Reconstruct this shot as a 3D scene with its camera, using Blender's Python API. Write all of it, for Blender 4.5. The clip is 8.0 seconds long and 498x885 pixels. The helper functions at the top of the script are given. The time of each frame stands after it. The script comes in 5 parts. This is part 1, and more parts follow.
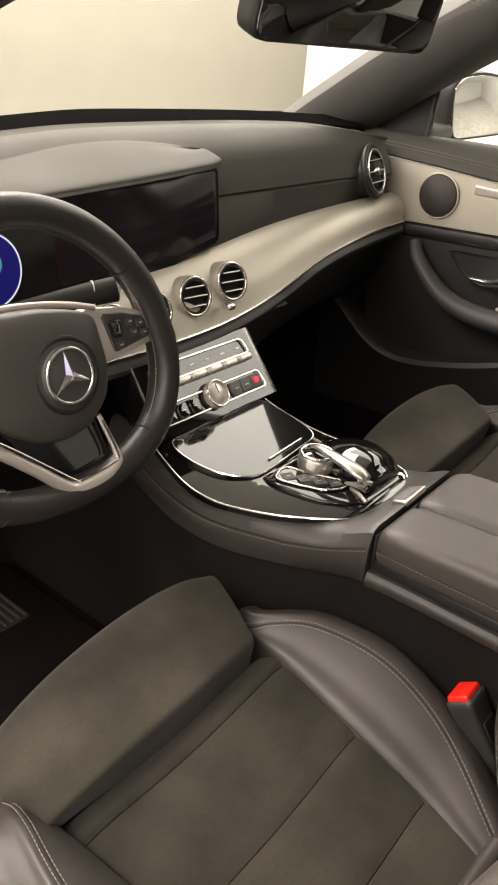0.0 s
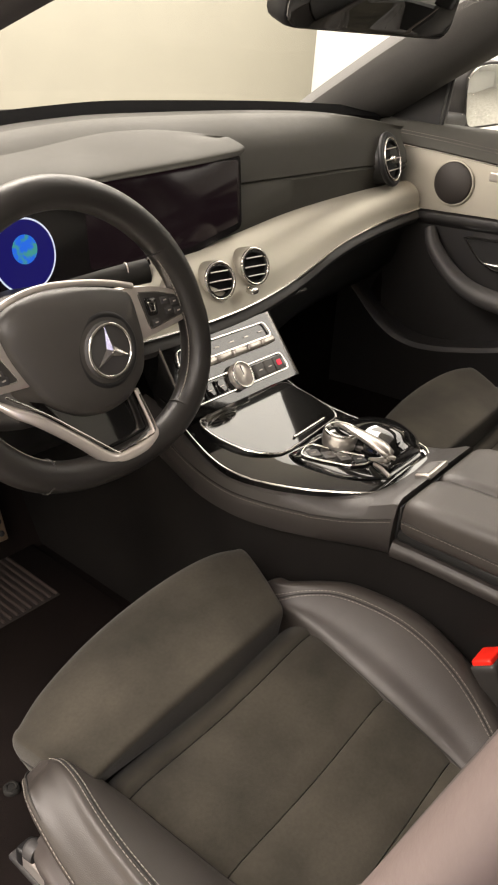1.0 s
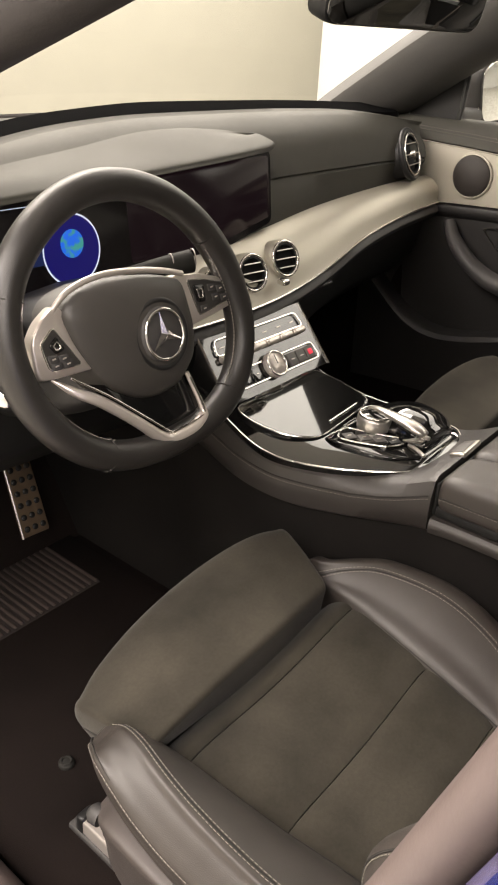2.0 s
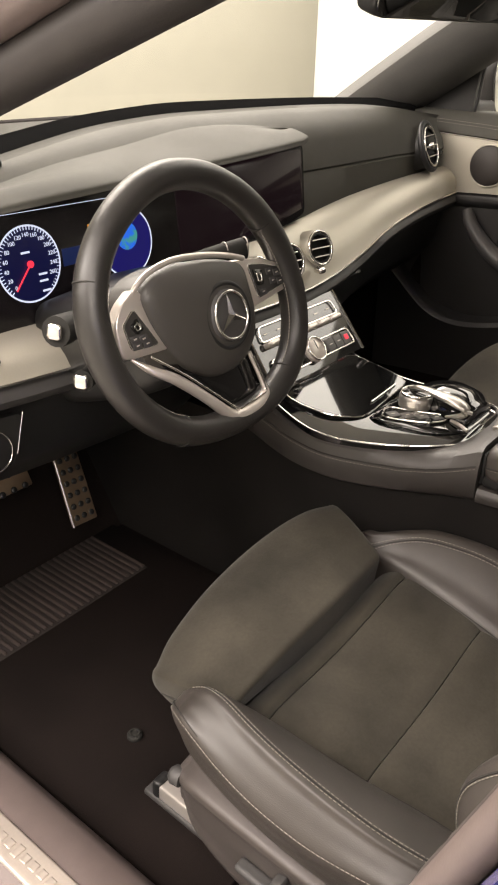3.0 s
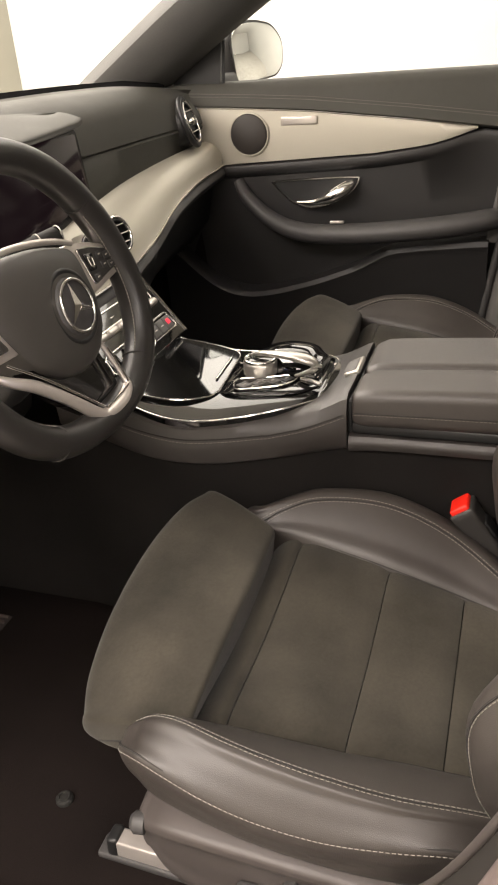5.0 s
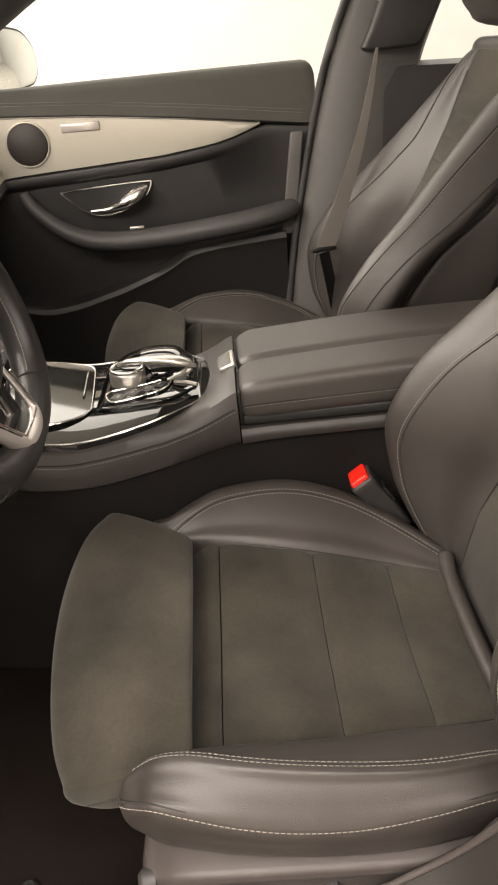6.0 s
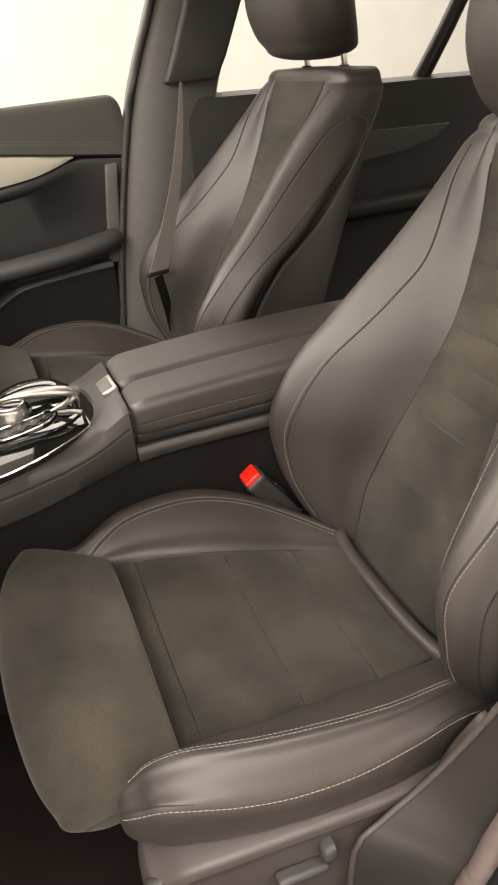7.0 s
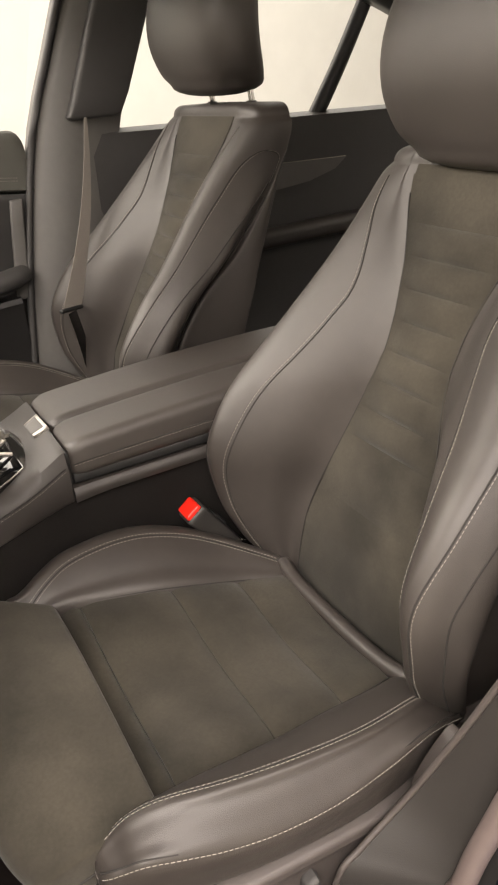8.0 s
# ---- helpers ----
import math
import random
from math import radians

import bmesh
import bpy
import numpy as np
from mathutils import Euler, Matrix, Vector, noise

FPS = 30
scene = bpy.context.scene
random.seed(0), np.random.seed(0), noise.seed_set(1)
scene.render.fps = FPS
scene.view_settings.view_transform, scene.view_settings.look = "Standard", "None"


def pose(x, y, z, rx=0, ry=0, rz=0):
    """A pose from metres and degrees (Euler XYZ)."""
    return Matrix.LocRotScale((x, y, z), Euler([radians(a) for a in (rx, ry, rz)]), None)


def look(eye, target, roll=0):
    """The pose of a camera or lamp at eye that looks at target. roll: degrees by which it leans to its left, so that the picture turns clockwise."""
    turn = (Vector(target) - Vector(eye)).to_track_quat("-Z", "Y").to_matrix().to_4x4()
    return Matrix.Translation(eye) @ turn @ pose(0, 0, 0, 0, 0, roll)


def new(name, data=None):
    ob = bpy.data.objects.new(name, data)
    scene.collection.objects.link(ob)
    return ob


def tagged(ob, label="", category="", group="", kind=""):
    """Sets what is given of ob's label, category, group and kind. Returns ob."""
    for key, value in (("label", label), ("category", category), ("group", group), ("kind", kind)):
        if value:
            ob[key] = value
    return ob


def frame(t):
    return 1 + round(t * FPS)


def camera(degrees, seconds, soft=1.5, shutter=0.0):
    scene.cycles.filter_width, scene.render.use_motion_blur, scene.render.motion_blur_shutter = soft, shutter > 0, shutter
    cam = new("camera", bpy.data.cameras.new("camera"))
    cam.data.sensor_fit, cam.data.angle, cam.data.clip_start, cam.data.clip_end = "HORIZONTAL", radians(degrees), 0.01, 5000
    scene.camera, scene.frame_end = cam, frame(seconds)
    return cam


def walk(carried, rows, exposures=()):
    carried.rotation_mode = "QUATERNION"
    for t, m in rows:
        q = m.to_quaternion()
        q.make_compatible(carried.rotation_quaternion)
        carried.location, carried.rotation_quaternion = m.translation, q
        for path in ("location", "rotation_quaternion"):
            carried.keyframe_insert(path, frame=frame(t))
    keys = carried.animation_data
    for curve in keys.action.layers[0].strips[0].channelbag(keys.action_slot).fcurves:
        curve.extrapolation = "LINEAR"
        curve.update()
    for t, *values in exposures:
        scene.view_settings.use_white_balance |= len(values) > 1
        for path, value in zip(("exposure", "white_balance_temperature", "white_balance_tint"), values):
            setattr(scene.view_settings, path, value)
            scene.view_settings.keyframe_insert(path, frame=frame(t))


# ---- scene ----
cam = camera(35.9, 8.0, 2.1)
PATH = [
    (0, (-0.781, 0.066, 0.871), (0.631, 1.13, -0.063), 5.1),
    (0.5, (-0.807, 0.062, 0.869), (0.596, 1.134, -0.071), 4.8),
    (1, (-0.827, 0.058, 0.861), (0.569, 1.137, -0.08), 4.3),
    (2.5, (-0.933, 0.071, 0.848), (0.455, 1.174, -0.078), 2.2),
    (3, (-0.976, 0.085, 0.84), (0.42, 1.181, -0.082), 1.3),
    (3.5, (-0.989, 0.097, 0.824), (0.445, 1.146, -0.095), 0.3),
    (4, (-0.993, 0.113, 0.815), (0.502, 1.073, -0.103), -1.0),
    (4.5, (-0.996, 0.139, 0.805), (0.583, 0.955, -0.112), -2.6),
    (4.7, (-0.991, 0.158, 0.8), (0.621, 0.902, -0.12), -3.3),
    (5.8, (-0.984, 0.343, 0.776), (0.782, 0.487, -0.152), -6.2),
    (6, (-0.989, 0.376, 0.775), (0.78, 0.381, -0.16), -5.8),
    (6.5, (-1.013, 0.448, 0.784), (0.733, 0.162, -0.15), -6.2),
    (7, (-1.019, 0.509, 0.789), (0.68, -0.007, -0.132), -6.6),
    (7.5, (-1.005, 0.542, 0.793), (0.657, -0.122, -0.099), -6.7),
    (8, (-0.993, 0.555, 0.793), (0.629, -0.219, -0.085), -6.2),
]
walk(cam, [(t, look(eye, target, roll)) for t, eye, target, roll in PATH], [(0, -0.20), (4.5, -0.16), (6.5, -0.16), (8, -0.06)])

# ---- light and room ----
world = bpy.data.worlds.new("world")
world.use_nodes = True
world.node_tree.nodes["Background"].inputs[0].default_value = (0.9, 0.95, 1.0, 1)
world.node_tree.nodes["Background"].inputs[1].default_value = 0.05
scene.world = world


# ---- materials ----
def material(name, base, rough=0.5, metal=0.0, noise_scale=60.0, noise_amount=0.12, bump=0.0, bump_scale=400.0,
             bump_kind="noise", stain=0.0, coat=0.0, spec=0.5, emit=None, emit_strength=0.0, sheen=0.0):
    m = bpy.data.materials.new(name)
    m.use_nodes = True
    nt = m.node_tree
    b = nt.nodes["Principled BSDF"]
    b.inputs["Metallic"].default_value = metal
    b.inputs["Roughness"].default_value = rough
    b.inputs["Coat Weight"].default_value = coat
    b.inputs["Specular IOR Level"].default_value = spec
    b.inputs["Sheen Weight"].default_value = sheen
    tc = nt.nodes.new("ShaderNodeTexCoord")
    n1 = nt.nodes.new("ShaderNodeTexNoise")
    n1.inputs["Scale"].default_value = noise_scale
    n1.inputs["Detail"].default_value = 6
    n2 = nt.nodes.new("ShaderNodeTexNoise")
    n2.inputs["Scale"].default_value = 7.0
    n2.inputs["Detail"].default_value = 4
    nt.links.new(tc.outputs["Object"], n1.inputs["Vector"])
    nt.links.new(tc.outputs["Object"], n2.inputs["Vector"])
    mix = nt.nodes.new("ShaderNodeMix")
    mix.data_type = "RGBA"
    mix.inputs[6].default_value = tuple(c * (1 - noise_amount) for c in base) + (1,)
    mix.inputs[7].default_value = tuple(min(1, c * (1 + noise_amount)) for c in base) + (1,)
    nt.links.new(n1.outputs["Fac"], mix.inputs[0])
    out = mix.outputs[2]
    if stain:
        mix2 = nt.nodes.new("ShaderNodeMix")
        mix2.data_type = "RGBA"
        mix2.blend_type = "MULTIPLY"
        ramp = nt.nodes.new("ShaderNodeValToRGB")
        ramp.color_ramp.elements[0].position, ramp.color_ramp.elements[1].position = 0.35, 0.65
        ramp.color_ramp.elements[0].color = (1 - stain,) * 3 + (1,)
        ramp.color_ramp.elements[1].color = (1 + stain * 0.4,) * 3 + (1,)
        nt.links.new(n2.outputs["Fac"], ramp.inputs[0])
        mix2.inputs[0].default_value = 1.0
        nt.links.new(out, mix2.inputs[6])
        nt.links.new(ramp.outputs[0], mix2.inputs[7])
        out = mix2.outputs[2]
    nt.links.new(out, b.inputs["Base Color"])
    rr = nt.nodes.new("ShaderNodeMapRange")
    rr.inputs[3].default_value, rr.inputs[4].default_value = rough * 0.85, min(1, rough * 1.15)
    nt.links.new(n2.outputs["Fac"], rr.inputs[0])
    nt.links.new(rr.outputs[0], b.inputs["Roughness"])
    if bump:
        if bump_kind == "voronoi":
            t = nt.nodes.new("ShaderNodeTexVoronoi")
            t.feature = "DISTANCE_TO_EDGE"
            src = t.outputs["Distance"]
        else:
            t = nt.nodes.new("ShaderNodeTexNoise")
            t.inputs["Detail"].default_value = 3
            src = t.outputs["Fac"]
        t.inputs["Scale"].default_value = bump_scale
        nt.links.new(tc.outputs["Object"], t.inputs["Vector"])
        bp = nt.nodes.new("ShaderNodeBump")
        bp.inputs["Strength"].default_value = bump
        bp.inputs["Distance"].default_value = 0.0006
        nt.links.new(src, bp.inputs["Height"])
        nt.links.new(bp.outputs[0], b.inputs["Normal"])
    if emit:
        b.inputs["Emission Color"].default_value = emit + (1,)
        b.inputs["Emission Strength"].default_value = emit_strength
    return m


def glass_material(name):
    """Thin clear glass: light passes straight, with a faint mirror sheen."""
    m = bpy.data.materials.new(name)
    m.use_nodes = True
    nt = m.node_tree
    out = nt.nodes["Material Output"]
    clear = nt.nodes.new("ShaderNodeBsdfTransparent")
    gloss = nt.nodes.new("ShaderNodeBsdfGlossy")
    gloss.inputs["Roughness"].default_value = 0.02
    mix = nt.nodes.new("ShaderNodeMixShader")
    mix.inputs[0].default_value = 0.04
    nt.links.new(clear.outputs[0], mix.inputs[1])
    nt.links.new(gloss.outputs[0], mix.inputs[2])
    nt.links.new(mix.outputs[0], out.inputs["Surface"])
    return m


CONSOLE_LEATHER = material("console_leather", (0.034, 0.0300, 0.0278), 0.45, bump=0.35, bump_scale=700, bump_kind="voronoi", noise_amount=0.12, stain=0.12, spec=0.55)
LEATHER = material("seat_leather", (0.0430, 0.0370, 0.0330), 0.46, bump=0.35, bump_scale=700, bump_kind="voronoi", noise_amount=0.12, stain=0.16, spec=0.58)
DASH_LEATHER = material("dash_leather", (0.059, 0.0575, 0.049), 0.72, bump=0.4, bump_scale=900, bump_kind="voronoi", noise_amount=0.08, spec=0.3)
RIM_LEATHER = material("rim_leather", (0.021, 0.0195, 0.018), 0.36, bump=0.3, bump_scale=900, bump_kind="voronoi", stain=0.1)
FABRIC = material("microfibre", (0.0435, 0.0388, 0.0300), 0.95, noise_scale=260, noise_amount=0.22, bump=0.4, bump_scale=1400, stain=0.55, spec=0.12, sheen=0.12)
PLASTIC = material("soft_plastic", (0.045, 0.043, 0.042), 0.55, bump=0.25, bump_scale=1200, noise_amount=0.1)
# Grey door plastic made near black, carrying the shade low on the door.
DOOR_SHADED = material("shaded_door_plastic", (0.018, 0.017, 0.0165), 0.5, bump=0.25, bump_scale=1200, noise_amount=0.1)
MATT_DARK = material("matt_plastic", (0.014, 0.0135, 0.012), 0.75, bump=0.3, bump_scale=1000, noise_amount=0.12, spec=0.25)
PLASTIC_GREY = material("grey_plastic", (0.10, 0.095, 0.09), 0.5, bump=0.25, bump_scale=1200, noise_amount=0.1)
DARK = material("black_plastic", (0.012, 0.012, 0.012), 0.45, noise_amount=0.2)
CARPET = material("carpet", (0.0095, 0.0068, 0.0060), 1.0, noise_scale=500, noise_amount=0.5, bump=1.0, bump_scale=900, stain=0.25, spec=0.1)
RUBBER_MAT = material("mat_rib", (0.034, 0.0235, 0.020), 0.85, noise_scale=300, noise_amount=0.2, bump=0.4, bump_scale=800)
TRIM = material("satin_metal_trim", (0.45, 0.425, 0.355), 0.45, metal=0.45, noise_scale=500, noise_amount=0.05, bump=0.05, bump_scale=1500)
PIANO = material("piano_black", (0.006, 0.006, 0.006), 0.04, noise_amount=0.05, coat=0.6, spec=0.6)
CHROME = material("satin_chrome", (0.78, 0.76, 0.73), 0.18, metal=1.0, noise_amount=0.04)
HUB_LEATHER = material("hub_cover", (0.042, 0.039, 0.035), 0.48, bump=0.2, bump_scale=1100, noise_amount=0.08)
PEDAL = material("pedal_steel", (0.34, 0.25, 0.17), 0.42, metal=0.8, noise_amount=0.15, stain=0.3)
SILL = material("sill_metal", (0.50, 0.44, 0.39), 0.38, metal=0.55, noise_scale=400, noise_amount=0.08)
SILVER = material("silver_paint", (0.66, 0.61, 0.565), 0.32, metal=0.7, noise_amount=0.05)
SATIN = material("satin_metal", (0.60, 0.57, 0.53), 0.30, metal=0.9, noise_amount=0.05)
BUCKLE = material("buckle_plastic", (0.030, 0.028, 0.026), 0.5, noise_amount=0.1)
RED = material("red_button", (0.75, 0.02, 0.01), 0.35, noise_amount=0.05)
RUBBER = material("seal_rubber", (0.125, 0.098, 0.092), 0.5, noise_amount=0.1, bump=0.2, bump_scale=500)
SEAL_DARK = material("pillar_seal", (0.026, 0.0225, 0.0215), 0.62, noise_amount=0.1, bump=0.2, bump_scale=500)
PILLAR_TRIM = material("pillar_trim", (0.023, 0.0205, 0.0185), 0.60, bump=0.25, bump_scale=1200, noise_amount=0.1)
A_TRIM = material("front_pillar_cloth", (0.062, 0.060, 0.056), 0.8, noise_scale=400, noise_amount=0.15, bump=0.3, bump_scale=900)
SEAT_PLASTIC = material("seat_plastic", (0.064, 0.055, 0.051), 0.48, bump=0.25, bump_scale=1200, noise_amount=0.1)
PAINT_BLUE = material("blue_paint", (0.01, 0.03, 0.32), 0.2, metal=0.3, coat=1.0, noise_amount=0.05)
THREAD = material("thread", (0.25, 0.23, 0.20), 0.8, noise_amount=0.1)
# Near-black for sewn seams, and for shade drawn in seat creases.
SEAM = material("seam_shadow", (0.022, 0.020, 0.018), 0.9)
WEBBING = material("belt_webbing", (0.19, 0.17, 0.15), 0.75, noise_scale=600, noise_amount=0.2, bump=0.4, bump_scale=900)
VOID = material("vent_void", (0.004, 0.004, 0.004), 0.9)
SCREEN = material("screen_glass", (0.005, 0.004, 0.005), 0.22, noise_amount=0.02)
SCREEN_LIT = material("lit_black_screen", (0.004, 0.003, 0.004), 0.14, noise_amount=0.02, spec=0.25, emit=(0.0085, 0.0042, 0.0052), emit_strength=1.0)
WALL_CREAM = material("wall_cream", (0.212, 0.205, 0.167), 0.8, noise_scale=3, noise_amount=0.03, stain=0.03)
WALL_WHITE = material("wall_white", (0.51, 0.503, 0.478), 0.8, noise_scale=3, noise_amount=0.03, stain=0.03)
CEILING = material("ceiling_paint", (0.82, 0.81, 0.78), 0.9, noise_scale=5, noise_amount=0.03)
CONCRETE = material("concrete", (0.42, 0.40, 0.36), 0.6, noise_scale=12, noise_amount=0.15, stain=0.2)
HEADLINER = material("headliner", (0.35, 0.33, 0.29), 0.95, noise_scale=300, noise_amount=0.1)
GLASS = glass_material("window_glass")
BAND_BLACK = material("fritted_black", (0.006, 0.006, 0.006), 1.0, noise_amount=0.1, spec=0.0)
# Mirror metal darkened so that the rear cabin's reflection reads dark.
MIRROR_DARK = material("darkened_mirror", (0.22, 0.225, 0.22), 0.02, metal=1.0, noise_amount=0.01)
MIRROR = material("mirror", (0.82, 0.84, 0.82), 0.02, metal=1.0, noise_amount=0.01)
PERFORATED = material("speaker_mesh", (0.026, 0.022, 0.019), 0.6, noise_scale=900, noise_amount=0.4, bump=0.8, bump_scale=1500)
SKY_BLUE = material("lit_blue", (0.0, 0.0, 0.02), 0.3, emit=(0.009, 0.007, 0.12), emit_strength=1.0)
LIT_WHITE = material("lit_white", (0.1, 0.1, 0.1), 0.4, emit=(0.75, 0.8, 1.0), emit_strength=1.0)
LIT_RED = material("lit_red", (0.1, 0, 0), 0.4, emit=(1.0, 0.04, 0.08), emit_strength=1.2)
LIT_AMBER = material("lit_amber", (0.1, 0.05, 0), 0.4, emit=(1.0, 0.4, 0.02), emit_strength=1.0)
LIT_DEEP = material("lit_deep_blue", (0.0, 0.0, 0.01), 0.3, emit=(0.005, 0.006, 0.040), emit_strength=0.8)


# ---- mesh helpers ----
def at_x(x, xs, vals):
    return float(np.interp(x, xs, vals))


def soft_x(x, xs, vals, w=0.03):
    """The same, smoothed."""
    return sum(at_x(x + w * k / 4, xs, vals) for k in range(-4, 5)) / 9


def mesh_ob(name, verts, faces, mat, parent=None, label="", smooth=True, m=None):
    me = bpy.data.meshes.new(name)
    vs = [tuple(v) for v in verts]
    if m is not None:
        vs = [tuple(m @ Vector(v)) for v in vs]
    me.from_pydata(vs, [], faces)
    bm = bmesh.new()
    bm.from_mesh(me)
    bmesh.ops.recalc_face_normals(bm, faces=bm.faces)
    bm.to_mesh(me)
    bm.free()
    if smooth:
        me.polygons.foreach_set("use_smooth", [True] * len(me.polygons))
        me.set_sharp_from_angle(angle=radians(48))
    me.materials.append(mat)
    ob = new(name, me)
    if parent is not None:
        ob.parent = parent
    if label:
        ob["label"] = label
    return ob


def thing(name, label, category, group="", kind="", at=(0, 0, 0)):
    ob = new(name)
    ob.location = at
    ob.empty_display_size = 0.05
    return tagged(ob, label, category, group, kind)


def spline(pts, n):
    """Points on a smooth curve through pts (any number of columns)."""
    p = np.array(pts, float)
    p = np.vstack([2 * p[0] - p[1], p, 2 * p[-1] - p[-2]])
    k = len(p) - 3
    out = []
    for s in np.linspace(0, k, n):
        i = min(int(s), k - 1)
        t = s - i
        a, b, c, d = p[i:i + 4]
        out.append(0.5 * (2 * b + (c - a) * t + (2 * a - 5 * b + 4 * c - d) * t * t + (3 * b - a - 3 * c + d) * t ** 3))
    return np.array(out)


def loft(rings, caps=True, closed=True):
    n = len(rings[0])
    verts = [tuple(p) for r in rings for p in r]
    faces = []
    for i in range(len(rings) - 1):
        for j in range(n if closed else n - 1):
            k = (j + 1) % n
            faces.append((i * n + j, i * n + k, (i + 1) * n + k, (i + 1) * n + j))
    if caps and closed:
        faces.append(tuple(range(n - 1, -1, -1)))
        faces.append(tuple(range((len(rings) - 1) * n, len(rings) * n)))
    return verts, faces


def ring2d(a0, a1, b0, b1, r, n=4, crown=0.0):
    """A rounded rectangle a0..a1 by b0..b1, whose b1 side bulges by crown."""
    r = min(r, (a1 - a0) / 2.01, (b1 - b0) / 2.01)
    pts = []
    for ca, cb, s in ((a1 - r, b1 - r, 0), (a0 + r, b1 - r, 90), (a0 + r, b0 + r, 180), (a1 - r, b0 + r, 270)):
        for k in range(n + 1):
            t = radians(s + 90 * k / n)
            pts.append((ca + r * math.cos(t), cb + r * math.sin(t)))
        if s == 0:
            for k in range(1, 8):
                f = k / 8
                pts.append((a1 - r + (a0 - a1 + 2 * r) * f, b1))
    if crown:
        mid, half = (a0 + a1) / 2, (a1 - a0) / 2
        pts = [(a, b + crown * max(0, 1 - ((a - mid) / half) ** 2) * max(0, (b - b0) / (b1 - b0))) for a, b in pts]
    return pts


def slab(stations, r=0.015, axis="y", crown=0.0, n=14, round_ends=True, rn=4):
    """A cushion-like solid. stations: (s, a0, a1, b0, b1) along the axis; a and b are the other two axes in x, y, z order."""
    st = spline(stations, max(n, len(stations)))
    rows = []
    if round_ends:
        for k in range(4):
            t = radians(90 * k / 4)
            i = r * (1 - math.sin(t))
            s, a0, a1, b0, b1 = st[0]
            sg = 1 if st[-1][0] > st[0][0] else -1
            rows.append((s - 0 + sg * r * (1 - math.cos(t)), a0 + i, a1 - i, b0 + i, b1 - i))
        inner = [q for q in st[1:-1] if abs(q[0] - st[0][0]) > r * 1.01 and abs(q[0] - st[-1][0]) > r * 1.01]
        rows += [tuple(q) for q in inner]
        for k in range(3, -1, -1):
            t = radians(90 * k / 4)
            i = r * (1 - math.sin(t))
            s, a0, a1, b0, b1 = st[-1]
            rows.append((s - sg * r * (1 - math.cos(t)), a0 + i, a1 - i, b0 + i, b1 - i))
    else:
        rows = [tuple(q) for q in st]
    rings = []
    for s, a0, a1, b0, b1 in rows:
        ring = ring2d(a0, a1, b0, b1, r, rn, crown)
        if axis == "y":
            rings.append([(a, s, b) for a, b in ring])
        elif axis == "x":
            rings.append([(s, a, b) for a, b in ring])
        else:
            rings.append([(a, b, s) for a, b in ring])
    return loft(rings)


def tube_mesh(pts, radius, n=10, closed=False, flat=1.0, up=(0, 0, 1)):
    """A round bar along pts; radius may be one number or one for each point."""
    p = np.array(pts, float)
    k = len(p)
    rad = np.full(k, radius) if np.isscalar(radius) else np.array(radius)
    rings = []
    for i in range(k):
        a = p[(i - 1) % k] if closed else p[max(i - 1, 0)]
        b = p[(i + 1) % k] if closed else p[min(i + 1, k - 1)]
        t = (b - a) / (np.linalg.norm(b - a) + 1e-12)
        u = np.array(up, float)
        if abs(u @ t) > 0.95:
            u = np.array((1.0, 0, 0))
        side = np.cross(t, u)
        side /= np.linalg.norm(side)
        nn = np.cross(side, t)
        rings.append([p[i] + rad[i] * (math.cos(w) * side + flat * math.sin(w) * nn) for w in np.linspace(0, 2 * math.pi, n, endpoint=False)])
    if closed:
        v, f = loft(rings + [rings[0]], caps=False)
        return v, f
    return loft(rings)


def rbox(x0, x1, y0, y1, z0, z1, r=0.004, rn=3):
    return slab([(y0, x0, x1, z0, z1), (y1, x0, x1, z0, z1)], r=min(r, (y1 - y0) / 2.1, (x1 - x0) / 2.1, (z1 - z0) / 2.1), n=2, rn=rn)


def disc(radius, thick, n=32, bevel=0.0, inner=0.0):
    """A disc or ring round the y axis, from y = 0 back to y = thick."""
    prof = [(inner, 0), (radius - bevel, 0), (radius, bevel), (radius, thick), (inner, thick)] if bevel else [(inner, 0), (radius, 0), (radius, thick), (inner, thick)]
    rings = []
    for k in range(n + 1):
        w = 2 * math.pi * k / n
        rings.append([(q * math.cos(w), y, q * math.sin(w)) for q, y in prof])
    return loft(rings, caps=False)


def torus(major, minor, n=40, k=8, sq=1.0):
    rings = []
    for i in range(n + 1):
        w = 2 * math.pi * i / n
        rings.append([((major + minor * math.cos(q)) * math.cos(w), sq * minor * math.sin(q), (major + minor * math.cos(q)) * math.sin(w)) for q in np.linspace(0, 2 * math.pi, k, endpoint=False)])
    return loft(rings, caps=False)


def joined(*meshes):
    V, F = [], []
    for v, f in meshes:
        o = len(V)
        V += list(v)
        F += [tuple(i + o for i in q) for q in f]
    return V, F


def moved(vf, m):
    return [tuple(m @ Vector(p)) for p in vf[0]], vf[1]


def part(name, vf, mat, parent, label="", smooth=True):
    return mesh_ob(name, vf[0], vf[1], mat, parent, label, smooth)


def stitches(curve, step=0.0052, length=0.0034, radius=0.00045, lift=(0, 0, 0.0008)):
    """Single thread stitches along a curve."""
    p = np.array(curve, float) + np.array(lift)
    d = np.r_[0, np.cumsum(np.linalg.norm(np.diff(p, axis=0), axis=1))]
    out = []
    s = 0.0
    while s + length < d[-1]:
        a = [np.interp(s, d, p[:, i]) for i in range(3)]
        b = [np.interp(s + length, d, p[:, i]) for i in range(3)]
        out.append(tube_mesh([a, b], radius, 4))
        s += step
    return joined(*out)


